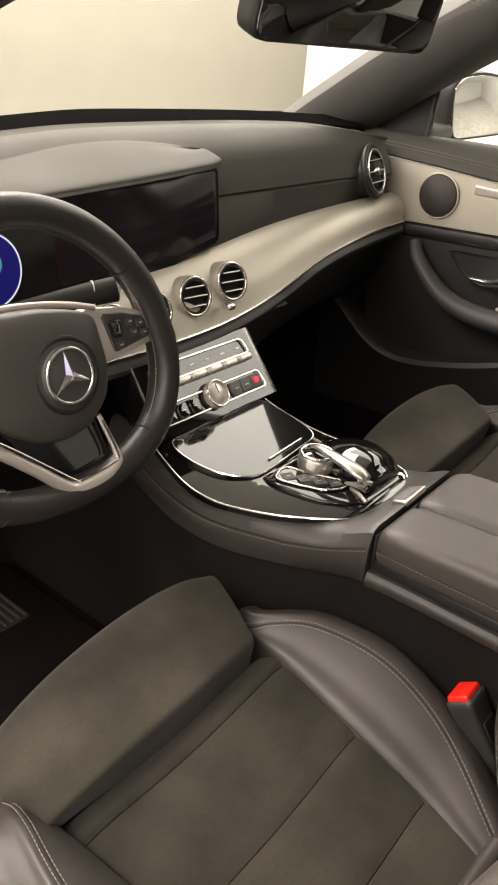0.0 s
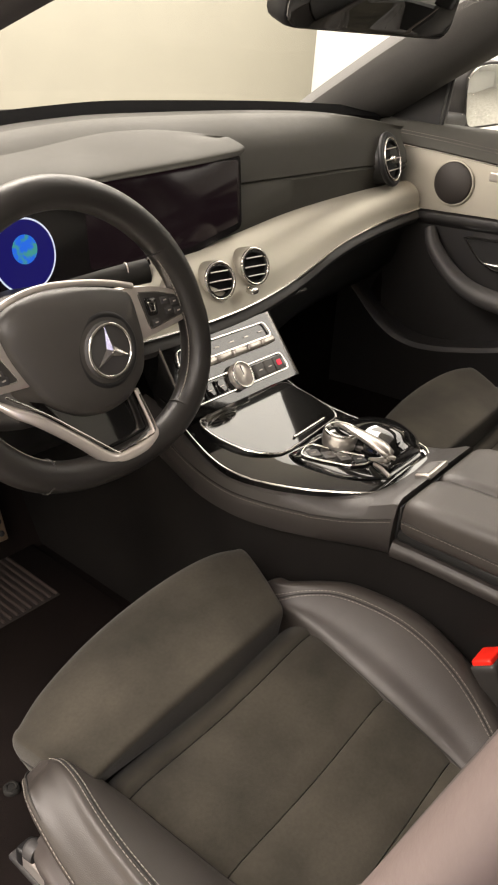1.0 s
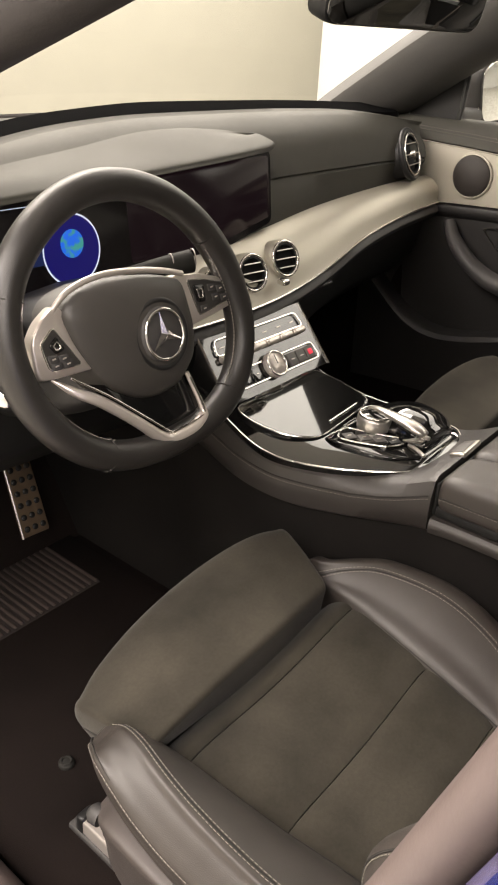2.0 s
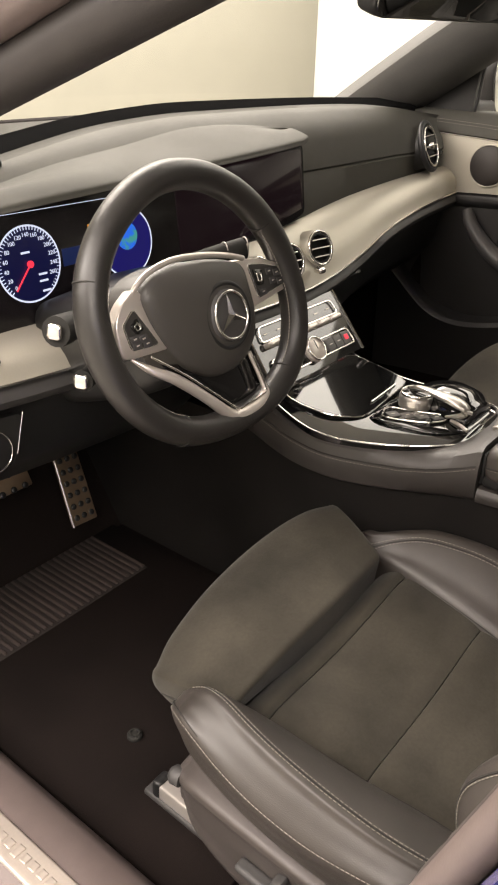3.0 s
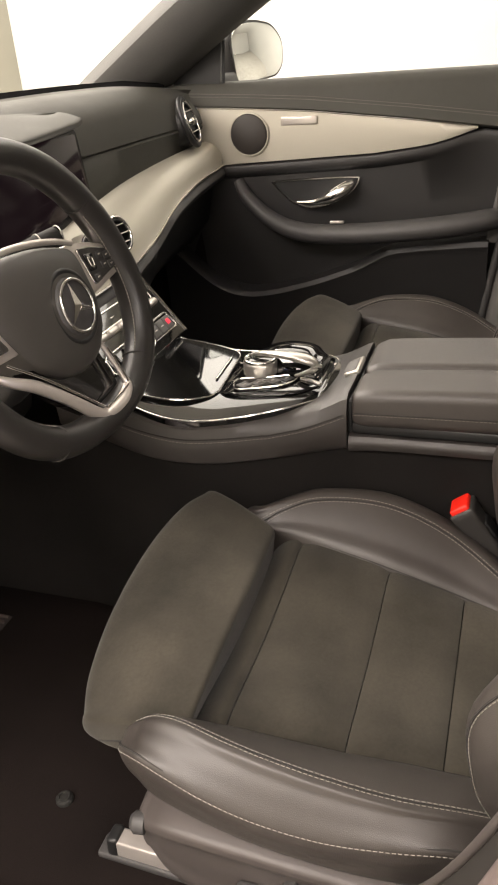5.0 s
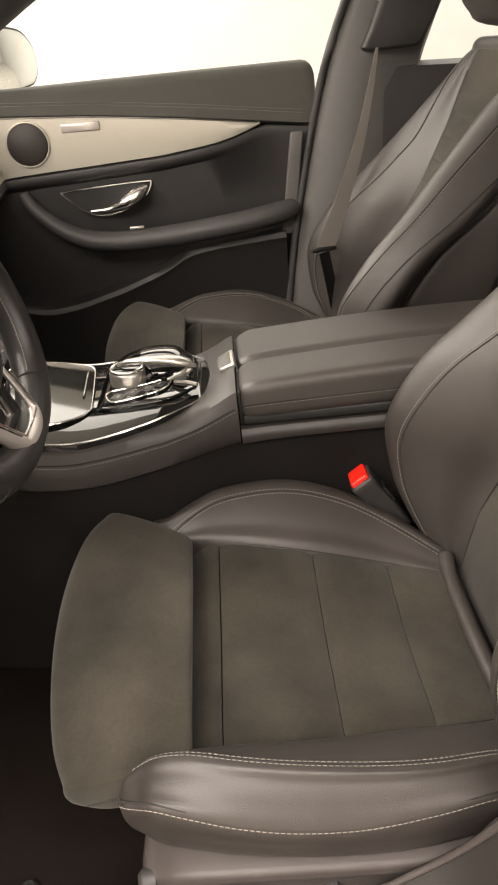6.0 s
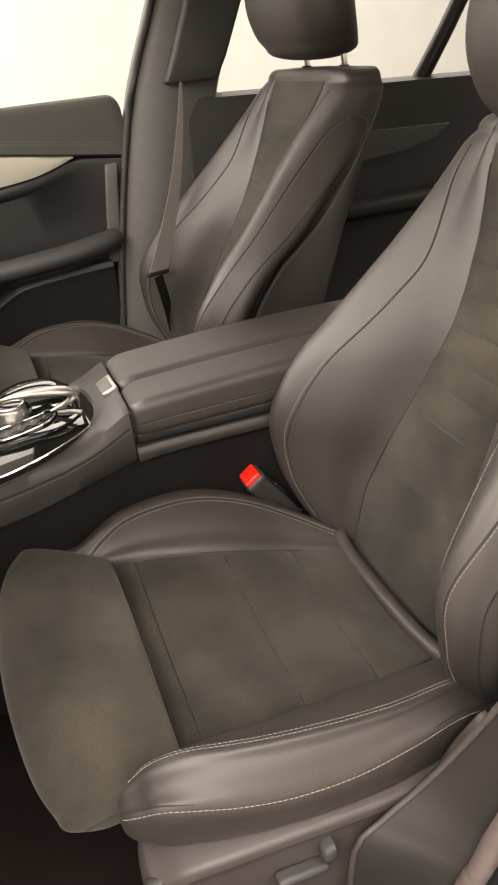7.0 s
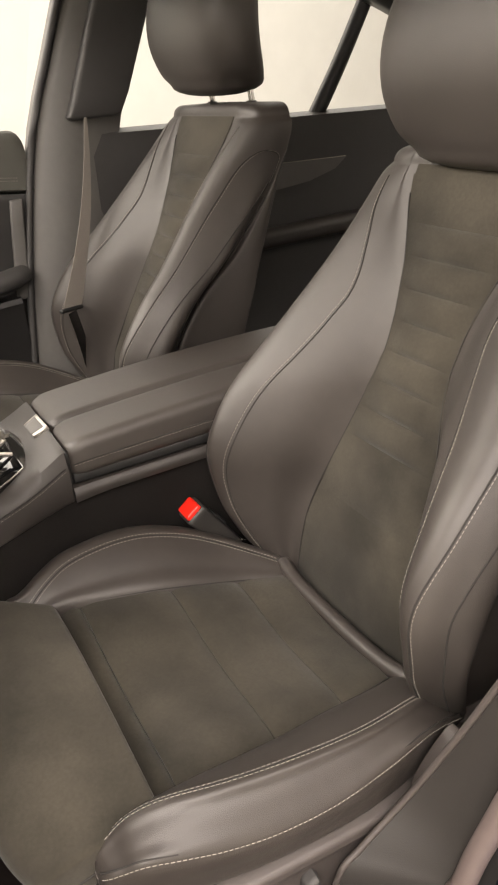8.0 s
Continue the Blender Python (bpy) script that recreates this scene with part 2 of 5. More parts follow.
def extrude_outline(outline, y0, y1, inset=0.0, steps=3):
    """A plate whose outline (x, z pairs) lies in the xz plane, from y0 (front, rounded) to y1."""
    o = np.array(outline, float)
    c = o.mean(axis=0)
    rings = []
    for k in range(steps):
        t = radians(90 * k / steps)
        q = c + (o - c) * (1 - inset * (1 - math.sin(t)))
        yy = y0 + (y1 - y0) * 0.35 * (1 - math.cos(t))
        rings.append([(x, yy, z) for x, z in q])
    rings.append([(x, y0 + (y1 - y0) * 0.35, z) for x, z in o])
    rings.append([(x, y1, z) for x, z in o])
    return loft(rings)


def rounded_outline(pts, r, n=5):
    """A polygon (2d) with rounded corners."""
    out = []
    k = len(pts)
    for i in range(k):
        p, a, b = (np.array(pts[j % k], float) for j in (i, i - 1, i + 1))
        u, v = a - p, b - p
        la, lb = np.linalg.norm(u), np.linalg.norm(v)
        d = min(r, la * 0.45, lb * 0.45)
        s, e = p + u / la * d, p + v / lb * d
        for t in np.linspace(0, 1, n):
            out.append(tuple((1 - t) ** 2 * s + 2 * t * (1 - t) * p + t * t * e))
    return out


def closed_curve(pts, n):
    p = np.array(pts, float)
    k = len(p)
    out = []
    for s in np.linspace(0, k, n, endpoint=False):
        i = int(s)
        t = s - i
        a, b, c, d = p[(i - 1) % k], p[i % k], p[(i + 1) % k], p[(i + 2) % k]
        out.append(0.5 * (2 * b + (c - a) * t + (2 * a - 5 * b + 4 * c - d) * t * t + (3 * b - a - 3 * c + d) * t ** 3))
    return np.array(out)


def profile_loft(stations, axis="y", n=24, m=32, cap=0.02, k0=0.12, raw=False):
    """A padded form through closed profiles: stations of (s, [(a, b), ...]), with rounded ends of depth cap."""
    k = len(stations[0][1])
    st = spline([[s] + [c for p in prof for c in p] for s, prof in stations], n)
    rows = []
    sg = 1 if st[-1][0] > st[0][0] else -1
    for i in range(5):
        w = radians(90 * i / 5)
        rows.append((st[0][0] - sg * cap * math.cos(w), st[0][1:], k0 + (1 - k0) * math.sin(w)))
    rows += [(q[0], q[1:], 1.0) for q in st]
    for i in range(4, -1, -1):
        w = radians(90 * i / 5)
        rows.append((st[-1][0] + sg * cap * math.cos(w), st[-1][1:], k0 + (1 - k0) * math.sin(w)))
    rings = []
    for s, flat, sc in rows:
        c = np.array(flat).reshape(k, 2) if raw else closed_curve(np.array(flat).reshape(k, 2), m)
        mid = c.mean(axis=0)
        c = mid + (c - mid) * sc
        rings.append([(a, s, b) if axis == "y" else (s, a, b) if axis == "x" else (a, b, s) for a, b in c])
    return loft(rings)

# ---- the room ----
def plate(name, x0, x1, y0, y1, z0, z1, mat, label, category):
    return tagged(mesh_ob(name, *rbox(x0, x1, y0, y1, z0, z1, 0.002, 1), mat, smooth=False), label, category, kind="structure")


GROUND, ROOM_TOP = -0.32, 2.35
plate("ground", -4.4, 4.4, -5.4, 3.8, GROUND - 0.1, GROUND, CONCRETE, "pale grey concrete garage floor under the car", "floor")
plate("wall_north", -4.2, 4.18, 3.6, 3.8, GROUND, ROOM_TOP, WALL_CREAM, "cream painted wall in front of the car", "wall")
plate("wall_east", 4.18, 4.38, -5.2, 3.8, GROUND, ROOM_TOP, WALL_WHITE, "white painted wall beyond the passenger door", "wall")
plate("wall_west", -4.4, -4.2, -5.2, 3.8, GROUND, ROOM_TOP, WALL_WHITE, "white painted wall on the driver's side", "wall")
plate("wall_south", -4.2, 4.18, -5.4, -5.2, GROUND, ROOM_TOP, WALL_WHITE, "white painted wall behind the car", "wall")
plate("ceiling", -4.4, 4.4, -5.4, 3.8, ROOM_TOP, ROOM_TOP + 0.1, CEILING, "white painted garage ceiling", "ceiling")


# Area lights out of view, added to brighten seats, wheel and lid reflections.
def unseen_ceiling_light(x, y, sx, sy, watts, colour):
    la = bpy.data.lights.new("unseen_ceiling_light", "AREA")
    la.shape, la.size, la.size_y, la.energy, la.color = "RECTANGLE", sx, sy, watts, colour
    ob = new("unseen_ceiling_light", la)
    ob.location = (x, y, ROOM_TOP - 0.05)
    return ob



WARM = (1.0, 0.93, 0.83)
unseen_ceiling_light(-2.7, 2.1, 1.4, 2.2, 210, (1.0, 0.90, 0.82))
unseen_ceiling_light(-1.9, 0.7, 0.9, 3.2, 130, (1.0, 0.88, 0.81))
unseen_ceiling_light(2.6, -0.4, 2.4, 6.0, 195, WARM)
unseen_ceiling_light(1.3, 2.6, 4.6, 1.3, 420, (1.0, 0.90, 0.80))
unseen_ceiling_light(-2.6, -2.0, 1.4, 2.0, 185, (1.0, 0.90, 0.81))

# ---- car body (the setting) ----
def shell(name, vf, mat, label, category="car body"):
    return tagged(mesh_ob(name, vf[0], vf[1], mat), label, category, kind="structure")


shell("floor", rbox(-0.64, 0.78, -1.3, 1.35, -0.06, -0.004, 0.01), CARPET, "dark carpeted car floor", "floor")
# bulkhead and footwell, closed at the front
shell("bulkhead", slab([(-0.72, 1.22, 1.26, -0.05, 0.72), (0.80, 1.22, 1.26, -0.05, 0.72)], 0.01, "x"), CARPET, "dark carpeted bulkhead of the footwells", "panel")
shell("toe_board", loft([[(x, 1.06, 0.0), (x, 1.25, 0.24), (x, 1.25, -0.04), (x, 1.06, -0.04)] for x in (-0.62, 0.76)]), CARPET, "sloping dark carpet at the front of the footwells", "panel")
# driver's sill, with its bright plate
shell("door_sill", loft([[(x, y, z) for x, z in ((-0.60, -0.05), (-0.628, 0.035), (-0.655, 0.075), (-0.70, 0.082), (-0.735, 0.078), (-0.76, 0.05), (-0.80, 0.03), (-0.86, 0.0), (-0.87, -0.20), (-0.62, -0.20))] for y in np.linspace(1.0, -0.12, 12)]), RUBBER, "dark sill trim under the driver's door opening", "sill")
plate_ob = shell("sill_plate", slab([(0.95, -0.733, -0.698, 0.080, 0.0865), (0.05, -0.733, -0.698, 0.080, 0.0865)], 0.003, n=3), SILL, "brushed metal sill plate with raised lettering", "sill plate")
for i in range(11):
    h = 0.015 if i in (2, 6) else 0.010
    y = 0.665 - i * 0.0135
    part("letter_bar", rbox(-0.7155 - h / 2, -0.7155 + h / 2, y - 0.0045, y + 0.0045, 0.0862, 0.0876, 0.0005, 1), SILL, plate_ob)


def bar(name, pts, mat, label, n=24, rn=10, flat=1.0, up=(0, 0, 1), category="pillar"):
    """A thick trim bar along points (x, y, z, radius)."""
    q = spline(pts, n)
    return shell(name, tube_mesh(q[:, :3], q[:, 3], rn, flat=flat, up=up), mat, label, category)


# driver's door opening: pillar trims and the rubber seal round it
B_EDGE = spline([(-0.584, 0.330, 0.00), (-0.586, 0.318, 0.096), (-0.588, 0.290, 0.124), (-0.594, 0.250, 0.160), (-0.612, 0.222, 0.215), (-0.643, 0.199, 0.30), (-0.676, 0.177, 0.40), (-0.690, 0.148, 0.50), (-0.692, 0.118, 0.60), (-0.690, 0.090, 0.70), (-0.682, 0.060, 0.80), (-0.650, 0.0, 0.985)], 60)
B_SEAL = spline([(-0.660, 0.262, 0.00), (-0.660, 0.245, 0.096), (-0.665, 0.236, 0.124), (-0.670, 0.227, 0.160), (-0.681, 0.214, 0.215), (-0.699, 0.196, 0.30), (-0.716, 0.173, 0.40), (-0.727, 0.144, 0.50), (-0.730, 0.114, 0.60), (-0.728, 0.085, 0.70), (-0.720, 0.055, 0.80), (-0.690, -0.005, 0.985)], 60)


def off_line(line, *offsets):
    """Rings along a line, each made of the given (x, y) offsets from it."""
    return [[(x + a, y + b, z) for a, b in offsets] for x, y, z in line]


panel = []
for e, q in zip(B_EDGE, B_SEAL):
    n = Vector((0, 0.85, 0.5))
    row = [Vector(e) + Vector((0.004, -0.20, 0)), Vector(e) + Vector((0.004, -0.006, 0)), Vector(e) - n * 0.001]
    row += [Vector(e) * (1 - k) + Vector(q) * k - n * d for k, d in ((0.12, 0.004), (0.35, 0.009), (0.65, 0.010), (0.90, 0.007), (1.0, 0.006))]
    panel.append([tuple(p) for p in row + [Vector(q) + Vector((-0.004, -0.20, 0))]])
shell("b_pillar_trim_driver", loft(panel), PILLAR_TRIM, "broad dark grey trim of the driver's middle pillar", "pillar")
shell("b_pillar_lip", tube_mesh(B_EDGE, 0.0034, 8), SEAT_PLASTIC, "raised edge of the driver's middle pillar trim", "pillar")
shell("b_pillar_seal", tube_mesh(B_SEAL, 0.0108, 14), RUBBER, "pinkish grey door seal along the driver's middle pillar", "seal")
shell("b_pillar_gap", loft(off_line(B_SEAL, (-0.003, -0.20), (-0.006, -0.010), (-0.020, -0.012), (-0.022, -0.20))), DARK, "black gap beside the driver's door seal", "pillar")
shell("b_pillar_body_driver", loft(off_line(B_SEAL, (-0.023, -0.20), (-0.024, -0.014), (-0.029, -0.005), (-0.060, -0.004), (-0.090, -0.014), (-0.095, -0.20))), PAINT_BLUE, "blue painted middle pillar of the car body", "car body")
A_LINE = [(-0.50, y, 0.909 - 0.33 * (y - 0.35)) for y in (0.93, 0.77, 0.55, 0.35, 0.15, -0.02)]
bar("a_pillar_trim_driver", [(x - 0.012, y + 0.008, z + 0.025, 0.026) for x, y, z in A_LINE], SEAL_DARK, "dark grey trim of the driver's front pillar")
bar("a_pillar_seal", [(x - 0.035, y + 0.017, z + 0.061, 0.021) for x, y, z in A_LINE], RUBBER, "rubber door seal along the driver's front pillar")
bar("a_pillar_body", [(x - 0.05, y + 0.03, z + 0.105, 0.036) for x, y, z in A_LINE], DARK, "dark outer side of the driver's front pillar")
# passenger front pillar
AR = [(0.742, 1.22, 0.655), (0.712, 1.09, 0.735), (0.69, 0.98, 0.80), (0.668, 0.86, 0.87), (0.645, 0.72, 0.945), (0.61, 0.55, 1.02), (0.58, 0.40, 1.06)]
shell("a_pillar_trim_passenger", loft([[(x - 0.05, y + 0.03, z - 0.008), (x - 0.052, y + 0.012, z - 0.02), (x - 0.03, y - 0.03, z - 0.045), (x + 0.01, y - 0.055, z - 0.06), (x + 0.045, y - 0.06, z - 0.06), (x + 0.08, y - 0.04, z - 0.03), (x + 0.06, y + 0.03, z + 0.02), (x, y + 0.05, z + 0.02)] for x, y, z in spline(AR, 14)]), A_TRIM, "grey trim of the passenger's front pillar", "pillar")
# roof and headliner
ROOF = ((-0.70, -0.02), (-0.55, 0.05), (-0.3, 0.08), (0, 0.09), (0.3, 0.08), (0.60, 0.03), (0.62, 0.06), (0.3, 0.12), (0, 0.13), (-0.3, 0.12), (-0.55, 0.09), (-0.74, 0.02))
shell("roof", loft([[(x, y, z + zz) for x, z in ROOF] for y, zz in ((0.40, 1.03), (0.2, 1.06), (-0.2, 1.08), (-0.7, 1.06), (-1.2, 0.98))]), HEADLINER, "light headliner under the car roof", "roof")
SKIN = ((-0.75, 0.024), (-0.56, 0.096), (-0.3, 0.126), (0, 0.136), (0.3, 0.126), (0.63, 0.066), (0.64, 0.072), (0.3, 0.136), (0, 0.146), (-0.3, 0.136), (-0.56, 0.106), (-0.76, 0.03))
shell("roof_skin", loft([[(x, y, z + zz) for x, z in SKIN] for y, zz in ((0.40, 1.03), (0.2, 1.06), (-0.2, 1.08), (-0.7, 1.06), (-1.2, 0.98))]), PAINT_BLUE, "blue painted outer skin of the car roof", "roof")
# passenger middle pillar
BP = [(0.696, 0.273, 0.10), (0.707, 0.227, 0.395), (0.724, 0.157, 0.683), (0.707, 0.082, 0.874), (0.667, 0.022, 1.03)]
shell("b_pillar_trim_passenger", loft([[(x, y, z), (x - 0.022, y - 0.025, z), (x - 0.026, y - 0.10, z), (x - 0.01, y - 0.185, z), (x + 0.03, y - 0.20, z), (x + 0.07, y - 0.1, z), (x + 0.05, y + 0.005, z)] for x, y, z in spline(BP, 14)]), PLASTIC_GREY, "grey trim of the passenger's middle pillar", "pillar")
bar("b_pillar_seal_passenger", [(x - 0.004, y + 0.004, z, 0.008) for x, y, z in BP], PLASTIC, "rubber seal beside the passenger's middle pillar")
# passenger rear pillar with the fixed quarter window's divider
bar("c_pillar_divider", [(0.739, -0.539, 0.655, 0.021), (0.728, -0.617, 0.778, 0.020), (0.693, -0.701, 0.95, 0.019)], DARK, "black divider bar of the rear side window", up=(1, 0, 0), flat=0.8)
bar("rear_roof_rail", [(0.60, 0.40, 1.08, 0.05), (0.65, 0.0, 1.075, 0.05), (0.66, -0.5, 1.0, 0.05), (0.69, -0.86, 0.86, 0.05), (0.71, -1.1, 0.69, 0.06)], DARK, "dark roof rail over the passenger side windows")
# windscreen base, windows
wind = loft([[tuple(p) for p in spline([(-0.66, 0.92, 0.76 + 0.0), (0, 1.15, 0.758), (0.68, 1.09, 0.745)], 12)], [tuple(p) for p in spline([(-0.58, 0.40, 1.06), (0, 0.44, 1.12), (0.58, 0.40, 1.06)], 12)]], caps=False, closed=False)
w1 = shell("window_1", wind, GLASS, "clear windscreen", "windscreen")
w1.visible_shadow = False
w2 = shell("window_2", loft([[(0.775, y, 0.70), (0.70, y2, 1.05)] for y, y2 in ((0.95, 0.52), (0.16, 0.08))], caps=False, closed=False), GLASS, "clear passenger door window", "window")
w2.visible_shadow = False
shell("rear_bulkhead", rbox(-0.72, 0.74, -1.32, -1.28, -0.05, 0.70, 0.01), CARPET, "dark panel behind the rear seat", "panel")
shell("body_side_driver_rear", rbox(-0.80, -0.70, -1.3, -0.02, -0.2, 0.72, 0.02), PLASTIC, "rear body side behind the driver", "panel")
shell("kick_panel", rbox(0.715, 0.78, 0.90, 1.24, -0.03, 0.70, 0.01), CARPET, "dark panel at the side of the passenger footwell", "panel")
shell("kick_panel_driver", rbox(-0.80, -0.64, 0.98, 1.24, -0.03, 0.70, 0.01), CARPET, "dark panel at the side of the driver footwell", "panel")
shell("passenger_sill", rbox(0.70, 0.80, -0.35, 1.25, -0.06, 0.14, 0.01), CARPET, "dark sill beside the passenger seat", "sill")
shell("pillar_recess", slab([(0.725, 0.672, 0.72, -0.035, 0.085), (0.875, 0.660, 0.71, -0.10, 0.025), (1.02, 0.628, 0.68, -0.155, -0.03)], 0.012, "z", n=8), PLASTIC, "dark belt guide panel on the passenger's middle pillar", "pillar")

# ---- seats ----
def mirrored(stations):
    return [(s, [(-a, b) for a, b in prof]) for s, prof in stations]


def smooth_line(pts):
    """The line with its small steps averaged out."""
    p = np.array(pts, float)
    q = np.vstack([np.repeat(p[:1], 3, 0), p, np.repeat(p[-1:], 3, 0)])
    return [tuple(q[i:i + 7].mean(axis=0)) for i in range(len(p))]


def quilt(z0, z1, width, face, puff, n):
    """One sewn backrest panel, puffed out in the middle and drawn in at its seams."""
    rings = []
    for k in range(n + 1):
        u = k / n
        z = z0 + (z1 - z0) * u
        b = puff * (1 - abs(2 * u - 1) ** 3)
        row = []
        for i in range(13):
            q = -1 + i / 6
            row.append((q * width(z), face(z) - 0.002 + b * max(0.0, 1 - (q / 0.88) ** 2), z))
        rings.append(row + [(width(z), face(z) - 0.06, z), (-width(z), face(z) - 0.06, z)])
    return loft(rings)


def soft_corners(pts, radii, n=6):
    """A closed 2d polygon whose corners are rounded, each by its own radius."""
    out = []
    k = len(pts)
    for i in range(k):
        p, a, b = (np.array(pts[j % k], float) for j in (i, i - 1, i + 1))
        u, v = a - p, b - p
        la, lb = np.linalg.norm(u), np.linalg.norm(v)
        d = min(radii[i], la * 0.47, lb * 0.47)
        for t in np.linspace(0, 1, n):
            out.append((1 - t) ** 2 * (p + u / la * d) + 2 * t * (1 - t) * p + t * t * (p + v / lb * d))
    return np.array(out)


def thigh_form():
    """The drawn-out thigh support: a flat-topped pad, square at the back, rolled over at the front, cut aslant at its inner end."""
    rows = []
    for x, y0, y1, zb, zf in spline([(-0.192, 0.447, 0.572, 0.228, 0.208), (-0.15, 0.448, 0.588, 0.234, 0.219), (-0.08, 0.449, 0.600, 0.240, 0.236), (0.0, 0.450, 0.605, 0.244, 0.250), (0.07, 0.451, 0.600, 0.245, 0.261), (0.12, 0.452, 0.588, 0.245, 0.268), (0.154, 0.453, 0.570, 0.245, 0.272)], 30):
        h = at_x(x, (-0.19, -0.10, 0.0), (0.040, 0.062, 0.085))
        ring = soft_corners([(y0 + 0.008, zb - h * 0.95), (y0, zb), ((y0 + y1) / 2, (zb + zf) / 2 + 0.006), (y1 - 0.004, zf), (y1, zf - h * 0.6), (y1 - 0.04, zf - h)], (0.02, 0.009, 0.05, 0.030, 0.03, 0.02))
        rows.append((x, ring))
    full = []
    for i in range(6):
        w = radians(90 * i / 6)
        full.append((rows[0][0] - 0.013 * math.cos(w), rows[0][1], 0.72 + 0.28 * math.sin(w)))
    full += [(x, r, 1.0) for x, r in rows]
    for i in range(5, -1, -1):
        w = radians(90 * i / 6)
        full.append((rows[-1][0] + 0.009 * math.cos(w), rows[-1][1], 0.84 + 0.16 * math.sin(w)))
    rings = []
    for x, ring, k in full:
        mid = ring.mean(axis=0)
        slant = 0.33 * min(1.0, max(0.0, (x - 0.02) / 0.12)) ** 1.5
        rings.append([(x + slant * (y - 0.560), y, z) for y, z in mid + (ring - mid) * k])
    return loft(rings)


BACK_FORM = [(0.140, 0.130, 0.172, 0.202, 0.020, 0.190, 0.135, 0.000), (0.165, 0.132, 0.178, 0.212, 0.027, 0.200, 0.138, 0.004), (0.210, 0.132, 0.196, 0.234, 0.062, 0.211, 0.140, 0.014), (0.280, 0.122, 0.210, 0.254, 0.103, 0.214, 0.122, 0.020), (0.350, 0.100, 0.213, 0.258, 0.130, 0.214, 0.120, 0.022), (0.420, 0.078, 0.211, 0.256, 0.118, 0.212, 0.118, 0.004), (0.480, 0.062, 0.199, 0.243, 0.088, 0.206, 0.117, -0.036), (0.530, 0.062, 0.184, 0.224, 0.066, 0.200, 0.116, -0.060), (0.580, 0.072, 0.170, 0.204, 0.046, 0.193, 0.114, -0.078), (0.625, 0.090, 0.162, 0.194, 0.029, 0.190, 0.110, -0.082), (0.660, 0.106, 0.160, 0.195, 0.014, 0.193, 0.104, -0.080), (0.690, 0.116, 0.156, 0.194, 0.003, 0.192, 0.094, -0.074), (0.704, 0.119, 0.148, 0.182, -0.003, 0.182, 0.086, -0.068)]


def back_ring(row, face, k=1.0):
    """The closed outline of the backrest at one height: fabric bed, bolsters, groove and shell."""
    z, ai, ar, ao, rise, w, deep, g = row
    f = face(z)
    pinch = 0.008 * max(0.0, min(1.0, (0.600 - z) / 0.10))
    crest = rise * 0.84 - 0.009
    back = max(deep, 0.02 - g)
    half = [(0.0, f - 0.010), (ai, f - 0.003), ((ai + ar) / 2 - 0.004, f + rise * 0.52), (ar, f + rise), ((ar + ao) / 2 + 0.009, f + crest), (ao, f + min(crest - 0.020, g + 0.038)), (min(ao, w) - pinch, f + g), (w, f + g - 0.006 - pinch), (w - 0.006, f - back * 0.84), (w - 0.040, f - back * 0.98), (0.0, f - back - 0.006)]
    ring = closed_curve(half + [(-a, b) for a, b in half[-2:0:-1]], 160)
    mid = ring.mean(axis=0)
    return mid + (ring - mid) * k


def back_rows(face):
    """All rings of the backrest, with a rounded top."""
    rows = [(r[0], back_ring(r, face)) for r in spline(BACK_FORM, 60)]
    z, top = rows[-1]
    mid = top.mean(axis=0)
    for i in range(1, 9):
        w = radians(90 * i / 8)
        rows.append((z + 0.020 * math.sin(w), mid + (top - mid) * (1 - (1 - math.cos(w)) * 0.16) + np.array((0, -0.006 * (1 - math.cos(w))))))
    return rows


def on_back(rows, z, u):
    """The point of the backrest at height z, u control steps round its outline from the middle of the front."""
    i = int(np.clip(np.searchsorted([r[0] for r in rows], z), 1, len(rows) - 1))
    (z0, a), (z1, b) = rows[i - 1], rows[i]
    t = (z - z0) / (z1 - z0)
    j = u * 8
    j0 = int(j)
    p = a * (1 - t) + b * t
    q = p[j0] * (1 - (j - j0)) + p[(j0 + 1) % 160] * (j - j0)
    return q[0], q[1], z


def seat(name, label, at, lift=0.0, up=0.0):
    """A front seat with its thigh support drawn out. Local x = 0 is its middle."""
    s = thing(name, label, "car seat", "front seats")
    s.matrix_basis = pose(*at, 2.34) @ Matrix.Scale(0.968, 4)

    thigh = part("thigh_support", thigh_form(), FABRIC, s, "dark microfibre thigh support, drawn out")
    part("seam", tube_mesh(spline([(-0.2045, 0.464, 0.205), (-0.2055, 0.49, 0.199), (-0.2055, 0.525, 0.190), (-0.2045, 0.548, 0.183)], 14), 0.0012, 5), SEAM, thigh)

    # seat cushion in sewn panels
    YC = (0.09, 0.14, 0.20, 0.31, 0.43)

    def edge_in(y):
        return at_x(y, YC, (0.112, 0.119, 0.125, 0.130, 0.146)), at_x(y, YC, (0.164, 0.170, 0.182, 0.207, 0.219))

    def edge_out(y):
        return -at_x(y, YC, (0.112, 0.122, 0.134, 0.152, 0.168)), at_x(y, YC, (0.160, 0.164, 0.172, 0.186, 0.204))

    def cushion(ya, yb, puff, nose=False):
        """One sewn panel of the cushion between ya (front) and yb, drawn in at its seams."""
        rings = []
        for k in range(13):
            u = k / 12
            y = ya + (yb - ya) * u
            (xi, zi), (xo, zo) = edge_in(y), edge_out(y)
            drop = 0.034 * max(0.0, 1 - u / 0.9) ** 2.0 if nose else 0.0
            b = puff * (1 - abs(2 * u - 1) ** 5) - drop
            row = []
            for i in range(17):
                q = i / 16
